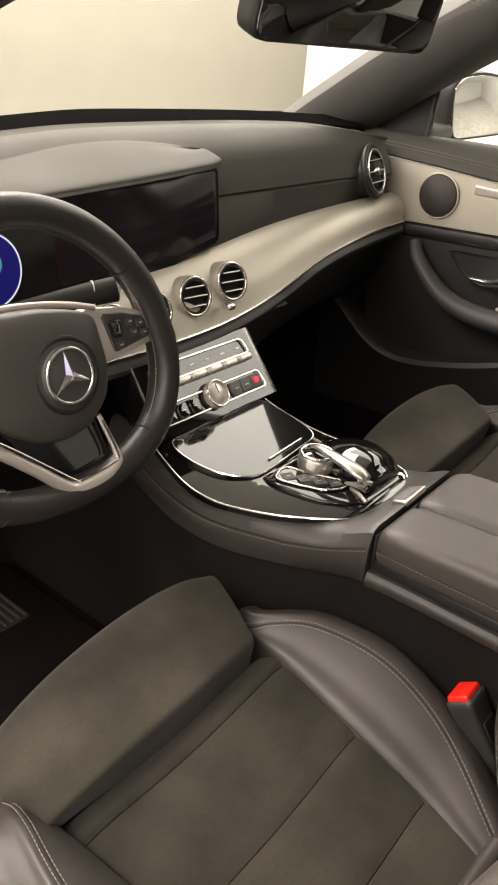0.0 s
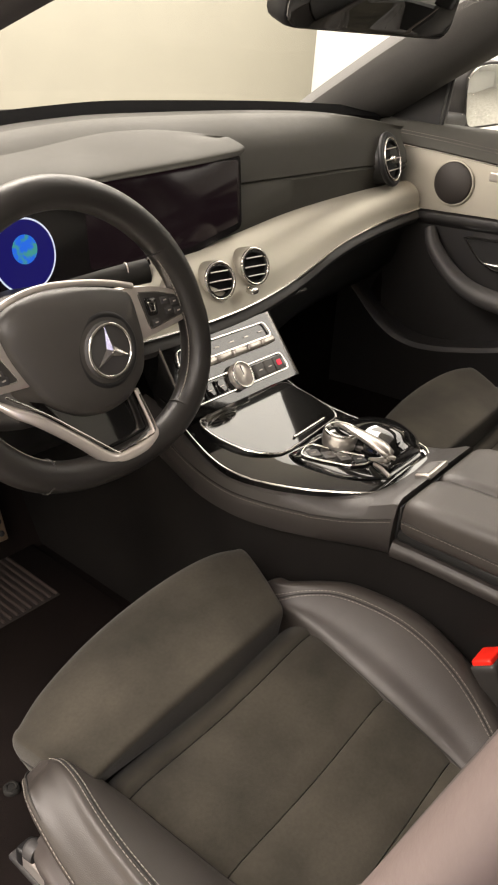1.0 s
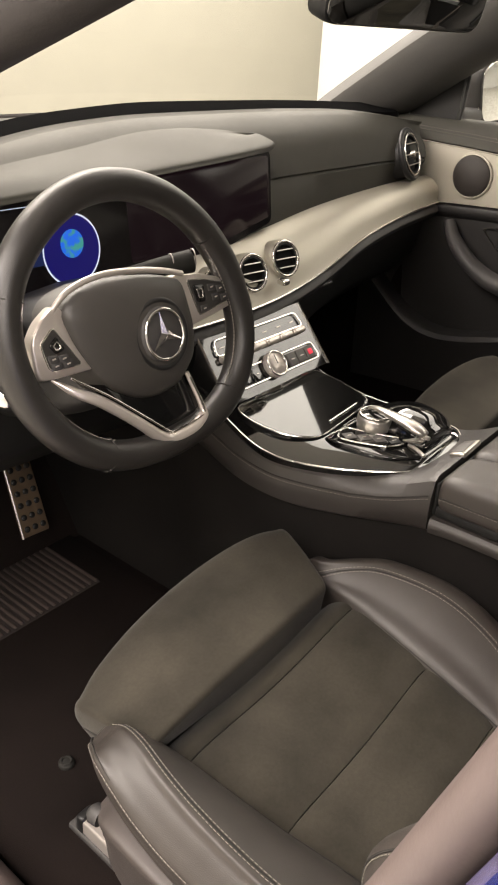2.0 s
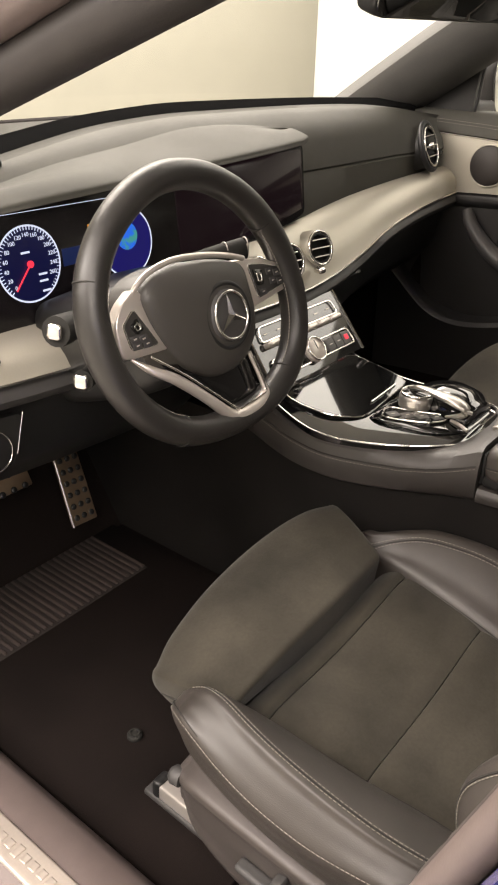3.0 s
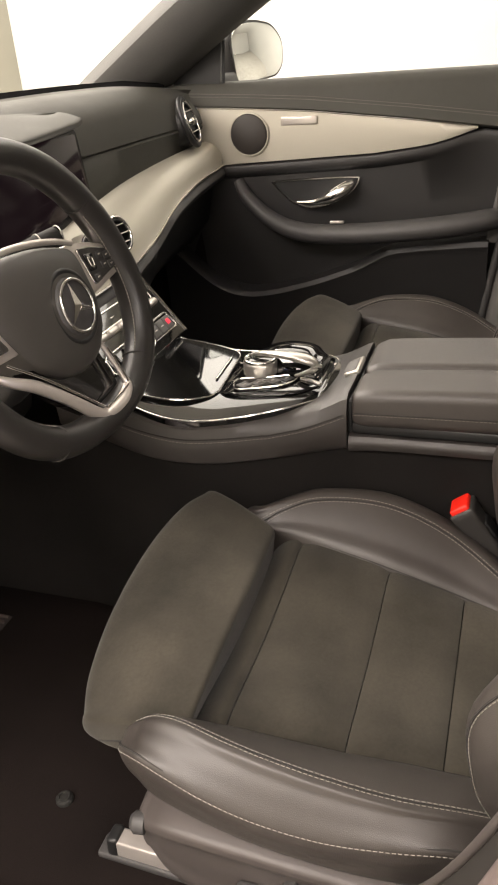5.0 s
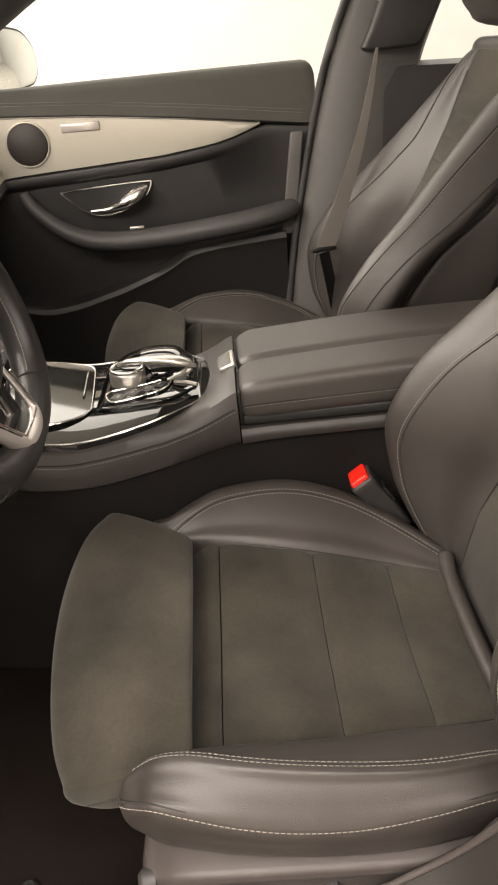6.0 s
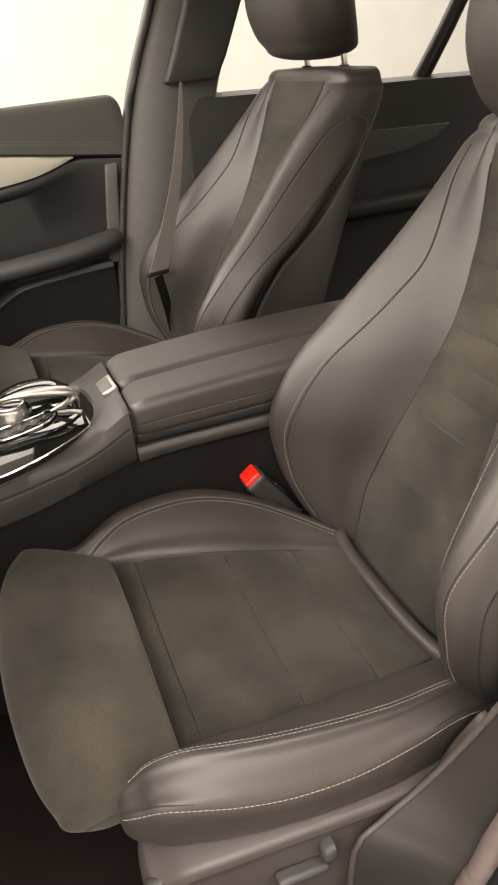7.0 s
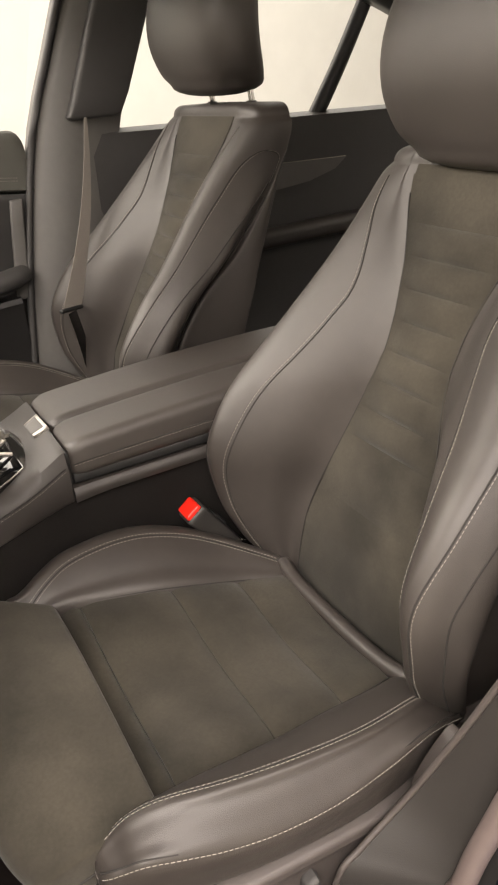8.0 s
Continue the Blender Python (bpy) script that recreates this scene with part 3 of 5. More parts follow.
                sag = -0.010 * (1 - (2 * q - 1) ** 2) * (1 - (2 * q - 1) ** 2)
                row.append((xo + (xi - xo) * q, y, zo + (zi - zo) * q + sag + b - 0.004 * abs(2 * q - 1) ** 12))
            rings.append(row + [(xi, y, 0.09), (xo, y, 0.09)])
        return loft(rings)
    part("cushion_nose", cushion(0.468, 0.4225, 0.003, True), FABRIC, s)
    cuts = (0.421, 0.302, 0.206, 0.112)
    for y1, y0 in zip(cuts, cuts[1:]):
        part("cushion_panel", cushion(y1, y0 + 0.0012, 0.0045), FABRIC, s)
    part("cushion_base", rbox(-0.165, 0.165, 0.09, 0.44, 0.06, 0.150, 0.012), DARK, s)
    # Black block in place of the shade behind the thigh support.
    part("gap_shade", rbox(-0.165, 0.13, 0.425, 0.50, 0.08, 0.150, 0.012), DARK, s)

    # leather cushion bolsters: the inner edge meets the fabric, the ridge carries the seam
    def prof(xi, xr, xo, zi, zr, zs, zb):
        return [(xi, zi - 0.004), ((xi * 2 + xr) / 3, zi + (zr - zi) * 0.40), ((xi + xr * 2) / 3, zi + (zr - zi) * 0.76), (xr, zr), ((xr + xo) / 2 + 0.006, zr - 0.009), (xo, zs), (xo - 0.006, zb + 0.012), (xo - 0.03, zb), (xi + 0.01, zb)]

    def drawn_in(p, k):
        cx, cz = (min(q[0] for q in p) + max(q[0] for q in p)) / 2, (min(q[1] for q in p) + max(q[1] for q in p)) / 2
        return [(cx + (a - cx) * k, cz + (b - cz) * k) for a, b in p]
    point = prof(0.146, 0.164, 0.196, 0.218, 0.246, 0.212, 0.15)
    inner = [(0.518, drawn_in(point, 0.30)), (0.514, drawn_in(point, 0.66)), (0.503, drawn_in(point, 0.90)), (0.485, point), (0.45, prof(0.144, 0.186, 0.222, 0.221, 0.254, 0.215, 0.14)), (0.41, prof(0.142, 0.206, 0.238, 0.217, 0.260, 0.22, 0.13)), (0.33, prof(0.131, 0.216, 0.248, 0.208, 0.260, 0.215, 0.12)), (0.26, prof(0.127, 0.209, 0.244, 0.193, 0.244, 0.20, 0.11)), (0.20, prof(0.124, 0.190, 0.230, 0.178, 0.219, 0.18, 0.11)), (0.125, prof(0.112, 0.150, 0.205, 0.164, 0.182, 0.16, 0.10))]
    def outp(xi, xr, xo, zi, zr, zs, zb):
        return [(xi, zi - 0.004), ((xi * 2 + xr) / 3, zi + (zr - zi) * 0.50), (xr, zr), ((xr * 2 + xo) / 3, zr - (zr - zs) * 0.20), ((xr + xo * 2) / 3, zr - (zr - zs) * 0.52), (xo, zs), (xo - 0.006, (zs + zb) / 2), (xo - 0.022, zb), (xi + 0.01, zb)]
    tip = outp(0.176, 0.200, 0.238, 0.188, 0.228, 0.216, 0.150)
    outer = [(0.516, drawn_in(tip, 0.20)), (0.514, drawn_in(tip, 0.46)), (0.508, drawn_in(tip, 0.70)), (0.497, drawn_in(tip, 0.90)), (0.480, outp(0.174, 0.203, 0.244, 0.194, 0.237, 0.221, 0.149)), (0.45, outp(0.170, 0.209, 0.251, 0.199, 0.245, 0.217, 0.148)), (0.41, outp(0.165, 0.219, 0.257, 0.199, 0.246, 0.209, 0.147)), (0.36, outp(0.158, 0.227, 0.261, 0.192, 0.245, 0.203, 0.146)), (0.30, outp(0.150, 0.231, 0.262, 0.185, 0.242, 0.203, 0.145)), (0.24, outp(0.139, 0.229, 0.259, 0.178, 0.237, 0.211, 0.146)), (0.18, outp(0.130, 0.215, 0.249, 0.170, 0.226, 0.214, 0.150)), (0.115, outp(0.114, 0.185, 0.222, 0.160, 0.190, 0.178, 0.145))]
    for sg, nm, st in ((1, "inner_bolster", inner), (-1, "outer_bolster", outer)):
        use = st if sg > 0 else mirrored(st)
        bo = part(nm, profile_loft(use, "y", 72, 52, 0.001, 0.9), LEATHER, s, "dark grey leather side bolster")
        top_at = 3 if sg > 0 else 2
        lines = {0.0: [], 0.0058: [], 0.0029: []}
        for row in spline([[y] + [c for q in p for c in q] for y, p in st], 90):
            ring = closed_curve(np.array(row[1:]).reshape(-1, 2), 240)
            rx = row[1 + 2 * top_at]
            for off, line in lines.items():
                x = rx - off - (0.011 if sg > 0 else 0.0)
                near = ring[np.abs(ring[:, 0] - x) < 0.0015]
                z = near[:, 1].max() if len(near) else row[2 + 2 * top_at]
                line.append((sg * x, row[0], z))
        for off in (0.0, 0.0058):
            part("stitching", stitches(smooth_line(lines[off])[9 if sg > 0 else 14:], lift=(0, 0, 0.0006)), THREAD, bo)
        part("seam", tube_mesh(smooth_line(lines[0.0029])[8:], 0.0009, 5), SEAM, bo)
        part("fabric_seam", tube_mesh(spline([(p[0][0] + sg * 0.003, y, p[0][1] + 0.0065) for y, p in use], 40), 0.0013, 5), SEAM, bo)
        if sg < 0:
            low = spline([(p[5][0], y, p[5][1]) for y, p in use], 110)
            part("stitching", stitches(low[9:], lift=(-0.0009, 0, 0.0006)), THREAD, bo)
            part("seam", tube_mesh([(x + 0.003, y, z + 0.0045) for x, y, z in low[9:]], 0.0010, 5), SEAM, bo)
        else:
            part("stitching", stitches(spline([(p[5][0] - 0.004, y, p[5][1] + 0.02) for y, p in use[3:]], 90), lift=(0.0004, 0, 0.0004)), THREAD, bo)
    # plastic side cover, rail and switches
    def cov(xo, z0, z1):
        return [(-0.17, z0), (-xo + 0.012, z0), (-xo + 0.006, (z0 * 2 + z1) / 3), (-xo + 0.001, z1 - 0.030), (-xo - 0.004, z1 - 0.014), (-xo + 0.006, z1 - 0.002), (-0.17, z1)]
    cover = part("side_cover", profile_loft([(0.495, cov(0.228, 0.05, 0.118)), (0.46, cov(0.242, 0.035, 0.136)), (0.38, cov(0.250, 0.02, 0.146)), (0.25, cov(0.252, 0.015, 0.148)), (0.15, cov(0.246, 0.02, 0.150)), (0.06, cov(0.228, 0.03, 0.150))], "y", 24, 36, 0.012), SEAT_PLASTIC, s, "dark plastic side cover")
    part("cover_knob", moved(disc(0.0115, 0.016, 24, 0.005), pose(-0.230, 0.508, 0.104, 0, 0, 190)), PLASTIC, cover, "round bolt cover")
    sw = part("switch", slab([(0.385, -0.264, -0.246, 0.082, 0.093), (0.330, -0.264, -0.246, 0.082, 0.093)], 0.006, n=4), PLASTIC, cover, "dark seat switch")
    part("switch", slab([(0.338, -0.266, -0.246, 0.096, 0.116), (0.322, -0.266, -0.246, 0.098, 0.120)], 0.006, n=4), PLASTIC, cover, "dark seat switch")
    for x in (-0.205, 0.205):
        rail = part("seat_rail", slab([(0.548, x - 0.011, x + 0.011, 0.010, 0.034), (-0.15, x - 0.011, x + 0.011, 0.010, 0.034)], 0.003, n=3), SILVER, s, "steel seat rail")
        part("rail_cap", slab([(0.554, x - 0.012, x + 0.012, 0.009, 0.036), (0.540, x - 0.012, x + 0.012, 0.009, 0.038)], 0.004, n=3), DARK, rail)
        part("rail_guide", slab([(0.566, x - 0.014, x + 0.014, 0.002, 0.012), (-0.15, x - 0.017, x + 0.017, 0.002, 0.014)], 0.003, n=3), PLASTIC, rail)

    # backrest
    def lean(z):
        return up * max(0.0, z - 0.25)

    def face(z):
        return float(np.interp(z, (0.15, 0.25, 0.35, 0.45, 0.55, 0.65, 0.72), (0.108, 0.092, 0.056, 0.016, -0.030, -0.080, -0.115))) + lean(z)
    rows = back_rows(face)
    low = rows[:56]
    part("backrest_shell", loft([[(a, b, z) for a, b in r[48:113]] for z, r in low], False, False), LEATHER, s, "dark backrest shell")
    part("back_bed", loft([[(a, b, z) for a, b in np.vstack([r[-8:], r[:9]])] for z, r in low], False, False), FABRIC, s)
    crown = [[(a, b, z) for a, b in r] for z, r in rows[55:]]
    (zt, last) = rows[-1]
    for k in (0.75, 0.5, 0.25):
        mid = last.mean(axis=0)
        crown.append([(a, b, zt + 0.003 * (1 - k)) for a, b in mid + (last - mid) * k])
    part("shoulder", loft(crown), LEATHER, s, "padded leather shoulder")
    cut = [0.150, 0.300, 0.385, 0.424, 0.461, 0.497, 0.533, 0.569, 0.605, 0.641, 0.705]
    for i, (z0, z1) in enumerate(zip(cut, cut[1:])):
        def wd(z):
            return float(np.interp(z, (0.15, 0.25, 0.34, 0.43, 0.50, 0.54, 0.60, 0.66, 0.69), (0.134, 0.127, 0.103, 0.075, 0.060, 0.063, 0.079, 0.104, 0.113)))
        rib = 1 < i < 9
        part("back_panel", quilt(z0, z1, wd, face, 0.0075 if rib else 0.0025, 10 if rib else 16), FABRIC, s)

    sew_in = spline([(0.165, 2.5), (0.23, 2.6), (0.30, 2.65), (0.364, 2.55), (0.442, 2.45), (0.52, 2.22), (0.568, 2.08), (0.622, 2.32), (0.66, 2.7), (0.69, 3.0)], 110)
    drop = spline([(0.17, 3.3), (0.28, 3.25), (0.35, 3.3), (0.42, 3.55), (0.50, 3.85), (0.58, 4.15), (0.62, 4.3), (0.640, 4.5), (0.650, 4.85), (0.648, 5.4), (0.634, 5.85), (0.605, 5.75), (0.57, 5.4), (0.53, 4.95), (0.466, 4.62), (0.418, 4.42), (0.364, 4.2), (0.322, 4.05), (0.25, 4.0), (0.17, 4.2)], 220)
    for sg in (1, -1):
        bo = part("back_bolster", loft([[(sg * a, b, z) for a, b in r[8:49]] for z, r in low], False, False), LEATHER, s, "dark grey leather backrest bolster")

        def sewn(line, out):
            pts = []
            for z, u in line:
                x, y, _ = on_back(rows, z, u)
                d = np.array((x - 0.11, y - face(z) + 0.05))
                d = d / np.linalg.norm(d) * out
                pts.append((sg * (x + d[0]), y + d[1], z))
            return pts
        part("seam", tube_mesh(sewn(sew_in, 0.0002), 0.0010, 5), SEAM, bo)
        part("stitching", stitches(sewn([(z, u + 0.05) for z, u in sew_in], 0.0008), lift=(0, 0, 0)), THREAD, bo)
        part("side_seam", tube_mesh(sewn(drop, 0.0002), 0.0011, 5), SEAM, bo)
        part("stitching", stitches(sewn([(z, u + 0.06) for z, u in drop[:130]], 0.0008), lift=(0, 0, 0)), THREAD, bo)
        # Dark tube draws the shade in the groove behind the bolster.
        part("groove_shade", tube_mesh(sewn([(z, 6.05) for z in np.linspace(0.165, 0.575, 40)], 0.0), 0.0018, 6), SEAM, bo, "dark tube for the shade in the groove behind the bolster")
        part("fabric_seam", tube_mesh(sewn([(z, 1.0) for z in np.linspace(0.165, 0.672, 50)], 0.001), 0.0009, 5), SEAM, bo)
    part("piping", tube_mesh(spline([(-0.165, 0.120, 0.178), (-0.08, 0.128, 0.168), (0.08, 0.128, 0.168), (0.140, 0.124, 0.176)], 18), 0.0105, 10), LEATHER, s, "leather roll behind the cushion")
    hy = lean(0.80) * 0.65
    hr = part("headrest", profile_loft([(z + lift, [(-w, y0 - 0.03), (-w * 0.75, y0 + 0.004), (0, y0 + 0.012), (w * 0.75, y0 + 0.004), (w, y0 - 0.03), (w * 0.98, y0 - 0.075), (w * 0.6, y0 - 0.105), (0, y0 - 0.115), (-w * 0.6, y0 - 0.105), (-w * 0.98, y0 - 0.075)]) for z, w, y0 in ((0.752, 0.122, -0.088 + hy), (0.775, 0.148, -0.076 + hy), (0.82, 0.164, -0.064 + hy), (0.87, 0.165, -0.064 + hy), (0.92, 0.154, -0.076 + hy), (0.95, 0.132, -0.091 + hy))], "z", 20, 48, 0.022), LEATHER, s, "dark grey leather headrest")
    for sg in (-1, 1):
        part("headrest_post", tube_mesh([(sg * 0.081, -0.168 + hy, 0.70), (sg * 0.081, -0.150 + hy, 0.83)], 0.0055, 10), CHROME, s, "chrome headrest post")
        part("post_sleeve", moved(disc(0.010, 0.008, 18, 0.002), pose(sg * 0.081, -0.163 + hy, 0.728, -90)), PLASTIC_GREY, s)
    part("headrest_button", moved(disc(0.013, 0.010, 18, 0.002), pose(-0.156, -0.125 + hy, 0.84 + lift, 0, 0, -80)), PLASTIC, hr)
    part("hinge_cover", profile_loft([(x, [(0.205, 0.160), (0.189, 0.187), (0.162, 0.214), (0.154, 0.211), (0.174, 0.180), (0.193, 0.157)]) for x in (-0.268, -0.252)], "x", 4, 24, 0.003, 0.8), SEAT_PLASTIC, s, "grey plastic hinge cover")
    return s


seat("driver_seat", "dark grey leather and microfibre driver's seat with pale stitching", (-0.333, 0.0295, -0.0115), -0.030, 0.062)
seat("passenger_seat", "dark grey leather and microfibre passenger seat beside the closed door", (0.372, 0.052, 0.040), 0.008)


# ---- steering wheel ----
WHEEL = pose(-0.368, 0.612, 0.578, -16, 0, 0) @ pose(0, 0, 0, 0, -5.5, 0)


def wheel_point(a):
    """The rim's centre line: round, flattened at the foot. a in radians from the right."""
    deg = math.degrees(a) % 360
    r = soft_x(deg, (-40, 8, 35, 65, 98, 120, 150, 172, 195, 210, 230, 248, 270, 292, 312, 334, 368, 395), (0.152, 0.151, 0.147, 0.147, 0.151, 0.152, 0.158, 0.152, 0.141, 0.134, 0.127, 0.118, 0.118, 0.127, 0.146, 0.156, 0.151, 0.147), 14)
    return (-0.010 + r * math.cos(a), 0.004, r * math.sin(a))


def steering_wheel():
    w = thing("steering_wheel", "black leather sport steering wheel with silver spokes and flat foot", "steering wheel")
    angles = np.linspace(0, 2 * math.pi, 96, endpoint=False)
    v, f = tube_mesh([wheel_point(a) for a in angles], 0.0160, 16, closed=True, up=(0, 1, 0), flat=1.12)
    rim = part("rim", moved((v, f), WHEEL), RIM_LEATHER, w)
    for a in (30, 150, 229, 315):
        c = Vector(wheel_point(radians(a)))
        t = (Vector(wheel_point(radians(a + 2))) - c).normalized()
        ring = torus(0.0165, 0.0009, 24, 6)
        m = WHEEL @ Matrix.Translation(c) @ t.to_track_quat("Y", "Z").to_matrix().to_4x4()
        part("rim_joint", moved(ring, m), SEAM, rim)
    for a0, a1 in ((152, 231), (-42, 28)):
        inner = []
        for a in np.linspace(a0, a1, 60):
            p = wheel_point(radians(a))
            k = 1 - 0.0158 / math.hypot(p[0] + 0.010, p[2])
            inner.append(tuple(WHEEL @ Vector((-0.010 + (p[0] + 0.010) * k, 0.0, p[2] * k))))
        part("rim_stitching", stitches(inner, step=0.0042, length=0.0030, radius=0.0006, lift=(0, -0.0004, 0)), THREAD, rim)
    hub_out = rounded_outline([(-0.097, 0.052), (-0.092, 0.020), (-0.081, -0.009), (-0.066, -0.036), (-0.036, -0.059), (-0.008, -0.066), (0.024, -0.063), (0.052, -0.043), (0.063, -0.012), (0.062, 0.040), (0.030, 0.053), (0.0, 0.061), (-0.043, 0.068), (-0.076, 0.065)], 0.011, 4)
    rings = []
    for k in range(8):
        t = radians(90 * k / 7)
        sc = 0.30 + 0.70 * math.sin(t)
        rings.append([(0.006 + (x - 0.006) * sc, -0.016 + 0.019 * (1 - math.cos(t)), -0.003 + (z + 0.003) * sc) for x, z in hub_out])
    rings.append([(x, 0.05, z) for x, z in hub_out])
    hub = part("airbag_cover", moved(loft(rings), WHEEL), HUB_LEATHER, w, "domed black airbag cover")
    part("cover_recess", moved(torus(0.0345, 0.0035, 44, 8), WHEEL @ pose(0.004, -0.0125, -0.003)), DARK, hub)
    badge = part("badge", moved(disc(0.0285, 0.008, 40, 0.002), WHEEL @ pose(0.003, -0.0185, -0.003)), PLASTIC, hub, "round chrome badge")
    part("badge_ring", moved(torus(0.0255, 0.0018, 44, 8), WHEEL @ pose(0.003, -0.020, -0.003)), CHROME, badge)
    star = []
    for k in range(3):
        a = radians(90 + 120 * k)
        tip = (0.0242 * math.cos(a), -0.0185, 0.0242 * math.sin(a))
        l = (0.0055 * math.cos(a + radians(60)), -0.0185, 0.0055 * math.sin(a + radians(60)))
        r = (0.0055 * math.cos(a - radians(60)), -0.0185, 0.0055 * math.sin(a - radians(60)))
        star.append(([tip, l, (0, -0.0225, 0), r], [(0, 1, 2), (0, 2, 3)]))
    part("badge_star", moved(joined(*star), WHEEL @ pose(0.003, -0.002, -0.003)), CHROME, badge, smooth=False)
    # silver arch and side spokes, with button pads
    arch = spline([(-0.108, 0.006, 0.047), (-0.096, 0.004, 0.059), (-0.076, 0.0, 0.069), (-0.043, -0.004, 0.072), (-0.001, -0.004, 0.065), (0.035, -0.004, 0.055), (0.064, -0.002, 0.044)], 30)
    part("hub_arch", moved(tube_mesh(arch, 0.0032, 8), WHEEL), SILVER, w, "thin silver arch over the airbag cover")
    RIGHT = dict(spoke=((0.064, 0.044), (0.098, 0.036), (0.128, 0.023), (0.146, -0.006), (0.138, -0.011), (0.060, -0.014), (0.050, 0.012), (0.052, 0.045)), pad=((0.073, 0.035), (0.098, 0.029), (0.125, 0.018), (0.134, -0.003), (0.079, -0.006), (0.076, 0.015)), touch=((0.078, 0.028), (0.094, 0.024), (0.092, 0.006), (0.080, 0.008)), keys=((0.106, 0.018), (0.119, 0.013), (0.109, 0.006), (0.122, 0.002), (0.088, -0.001)))
    LEFT = dict(spoke=((-0.094, 0.061), (-0.118, 0.050), (-0.133, 0.035), (-0.138, 0.000), (-0.120, -0.004), (-0.070, -0.011), (-0.066, 0.006), (-0.086, 0.046)), pad=((-0.107, 0.042), (-0.125, 0.031), (-0.124, 0.007), (-0.110, 0.003), (-0.088, 0.000), (-0.096, 0.018)), touch=((-0.107, 0.034), (-0.118, 0.028), (-0.113, 0.018), (-0.102, 0.020)), keys=((-0.117, 0.015), (-0.106, 0.012), (-0.116, 0.008), (-0.103, 0.006)))
    BACK = WHEEL @ pose(-0.002, 0.006, 0)
    for side in (RIGHT, LEFT):
        sp = part("spoke", moved(extrude_outline(rounded_outline(side["spoke"], 0.008), -0.004, 0.010, 0.05), BACK), SILVER, w, "satin silver spoke")
        po = rounded_outline(side["pad"], 0.004)
        pd = part("button_pad", moved(extrude_outline(po, -0.0062, 0.004, 0.03), BACK), BUCKLE, sp, "dark button pad")
        part("pad_rim", moved(tube_mesh([(x, -0.0052, z) for x, z in po], 0.0008, 6, closed=True, up=(0, 1, 0)), BACK), CHROME, pd)
        to = rounded_outline(side["touch"], 0.003)
        cx, cz = np.mean(to, axis=0)
        part("touch_button", moved(extrude_outline(to, -0.0078, -0.004, 0.06), BACK), PIANO, pd)
        part("touch_button_rim", moved(tube_mesh([(cx + (x - cx) * 0.5, -0.0080, cz + (z - cz) * 0.5) for x, z in to], 0.0007, 6, closed=True, up=(0, 1, 0)), BACK), CHROME, pd)
        for bx, bz in side["keys"]:
            part("button", moved(extrude_outline(rounded_outline([(bx - 0.0056, bz - 0.0034), (bx + 0.0056, bz - 0.0050), (bx + 0.0056, bz + 0.0030), (bx - 0.0056, bz + 0.0046)], 0.0012), -0.0072, -0.004, 0.05), BACK), PLASTIC, pd)
            part("button_mark", moved(rbox(bx - 0.0020, bx + 0.0020, -0.0078, -0.0068, bz - 0.0007, bz + 0.0007, 0.0002, 1), BACK), SILVER, pd)
    # lower spoke: a silver yoke down to the foot of the rim, with a dark web
    yo = spline([(-0.118, 0.016, -0.006, 0.0015), (-0.104, 0.006, -0.024, 0.0048), (-0.084, -0.002, -0.042, 0.0060), (-0.052, -0.005, -0.077, 0.0060), (-0.026, -0.005, -0.107, 0.0072), (-0.010, -0.005, -0.1145, 0.0085), (0.020, -0.005, -0.1155, 0.0085), (0.0375, -0.005, -0.109, 0.0062), (0.0405, -0.004, -0.097, 0.0036), (0.0335, -0.002, -0.056, 0.0026)], 60)
    part("lower_yoke", moved(tube_mesh(yo[:, :3], yo[:, 3], 12, up=(0, 1, 0)), WHEEL), SILVER, w, "satin silver lower spoke")
    part("yoke_edge", moved(tube_mesh(spline([(-0.113, -0.009, -0.006), (-0.078, -0.009, -0.038), (-0.046, -0.009, -0.072), (-0.016, -0.009, -0.104), (-0.008, -0.009, -0.1065), (0.030, -0.009, -0.107), (0.0385, -0.009, -0.100), (0.0315, -0.009, -0.060)], 40), 0.0011, 6), WHEEL), CHROME, w)
    part("lower_web", moved(extrude_outline([(-0.070, -0.030), (-0.040, -0.040), (0.033, -0.050), (0.040, -0.102), (0.031, -0.109), (-0.012, -0.109), (-0.046, -0.074)], 0.006, 0.03, 0.0, 1), WHEEL), PIANO, w, "glossy black lower web")
    part("column_shroud", moved(slab([(0.03, -0.055, 0.055, -0.06, 0.045), (0.10, -0.07, 0.07, -0.075, 0.055), (0.24, -0.075, 0.075, -0.085, 0.05)], 0.025, n=8), WHEEL), DARK, w, "dark steering column shroud")
    return w


steering_wheel()


def stalk(label, pts, tip, head=PLASTIC):
    s = thing("stalk", label, "control stalk")
    q = spline(pts, 12)
    part("lever", tube_mesh(q[:, :3], q[:, 3], 16), MATT_DARK, s)
    if tip:
        d = Vector(q[-1, :3] - q[-3, :3]).normalized()
        m = Matrix.Translation(q[-1, :3]) @ d.to_track_quat("Y", "Z").to_matrix().to_4x4()
        part("cap", moved(slab([(-0.002, -0.0085, 0.0085, -0.0085, 0.0085), (0.007, -0.0085, 0.0085, -0.0085, 0.0085)], 0.004, n=4), m), head, s, "bright end cap")
    return s


stalk("black indicator stalk with a silver end cap", [(-0.42, 0.75, 0.565, 0.010), (-0.46, 0.725, 0.57, 0.012), (-0.50, 0.703, 0.575, 0.016), (-0.518, 0.695, 0.578, 0.016)], True, CHROME)
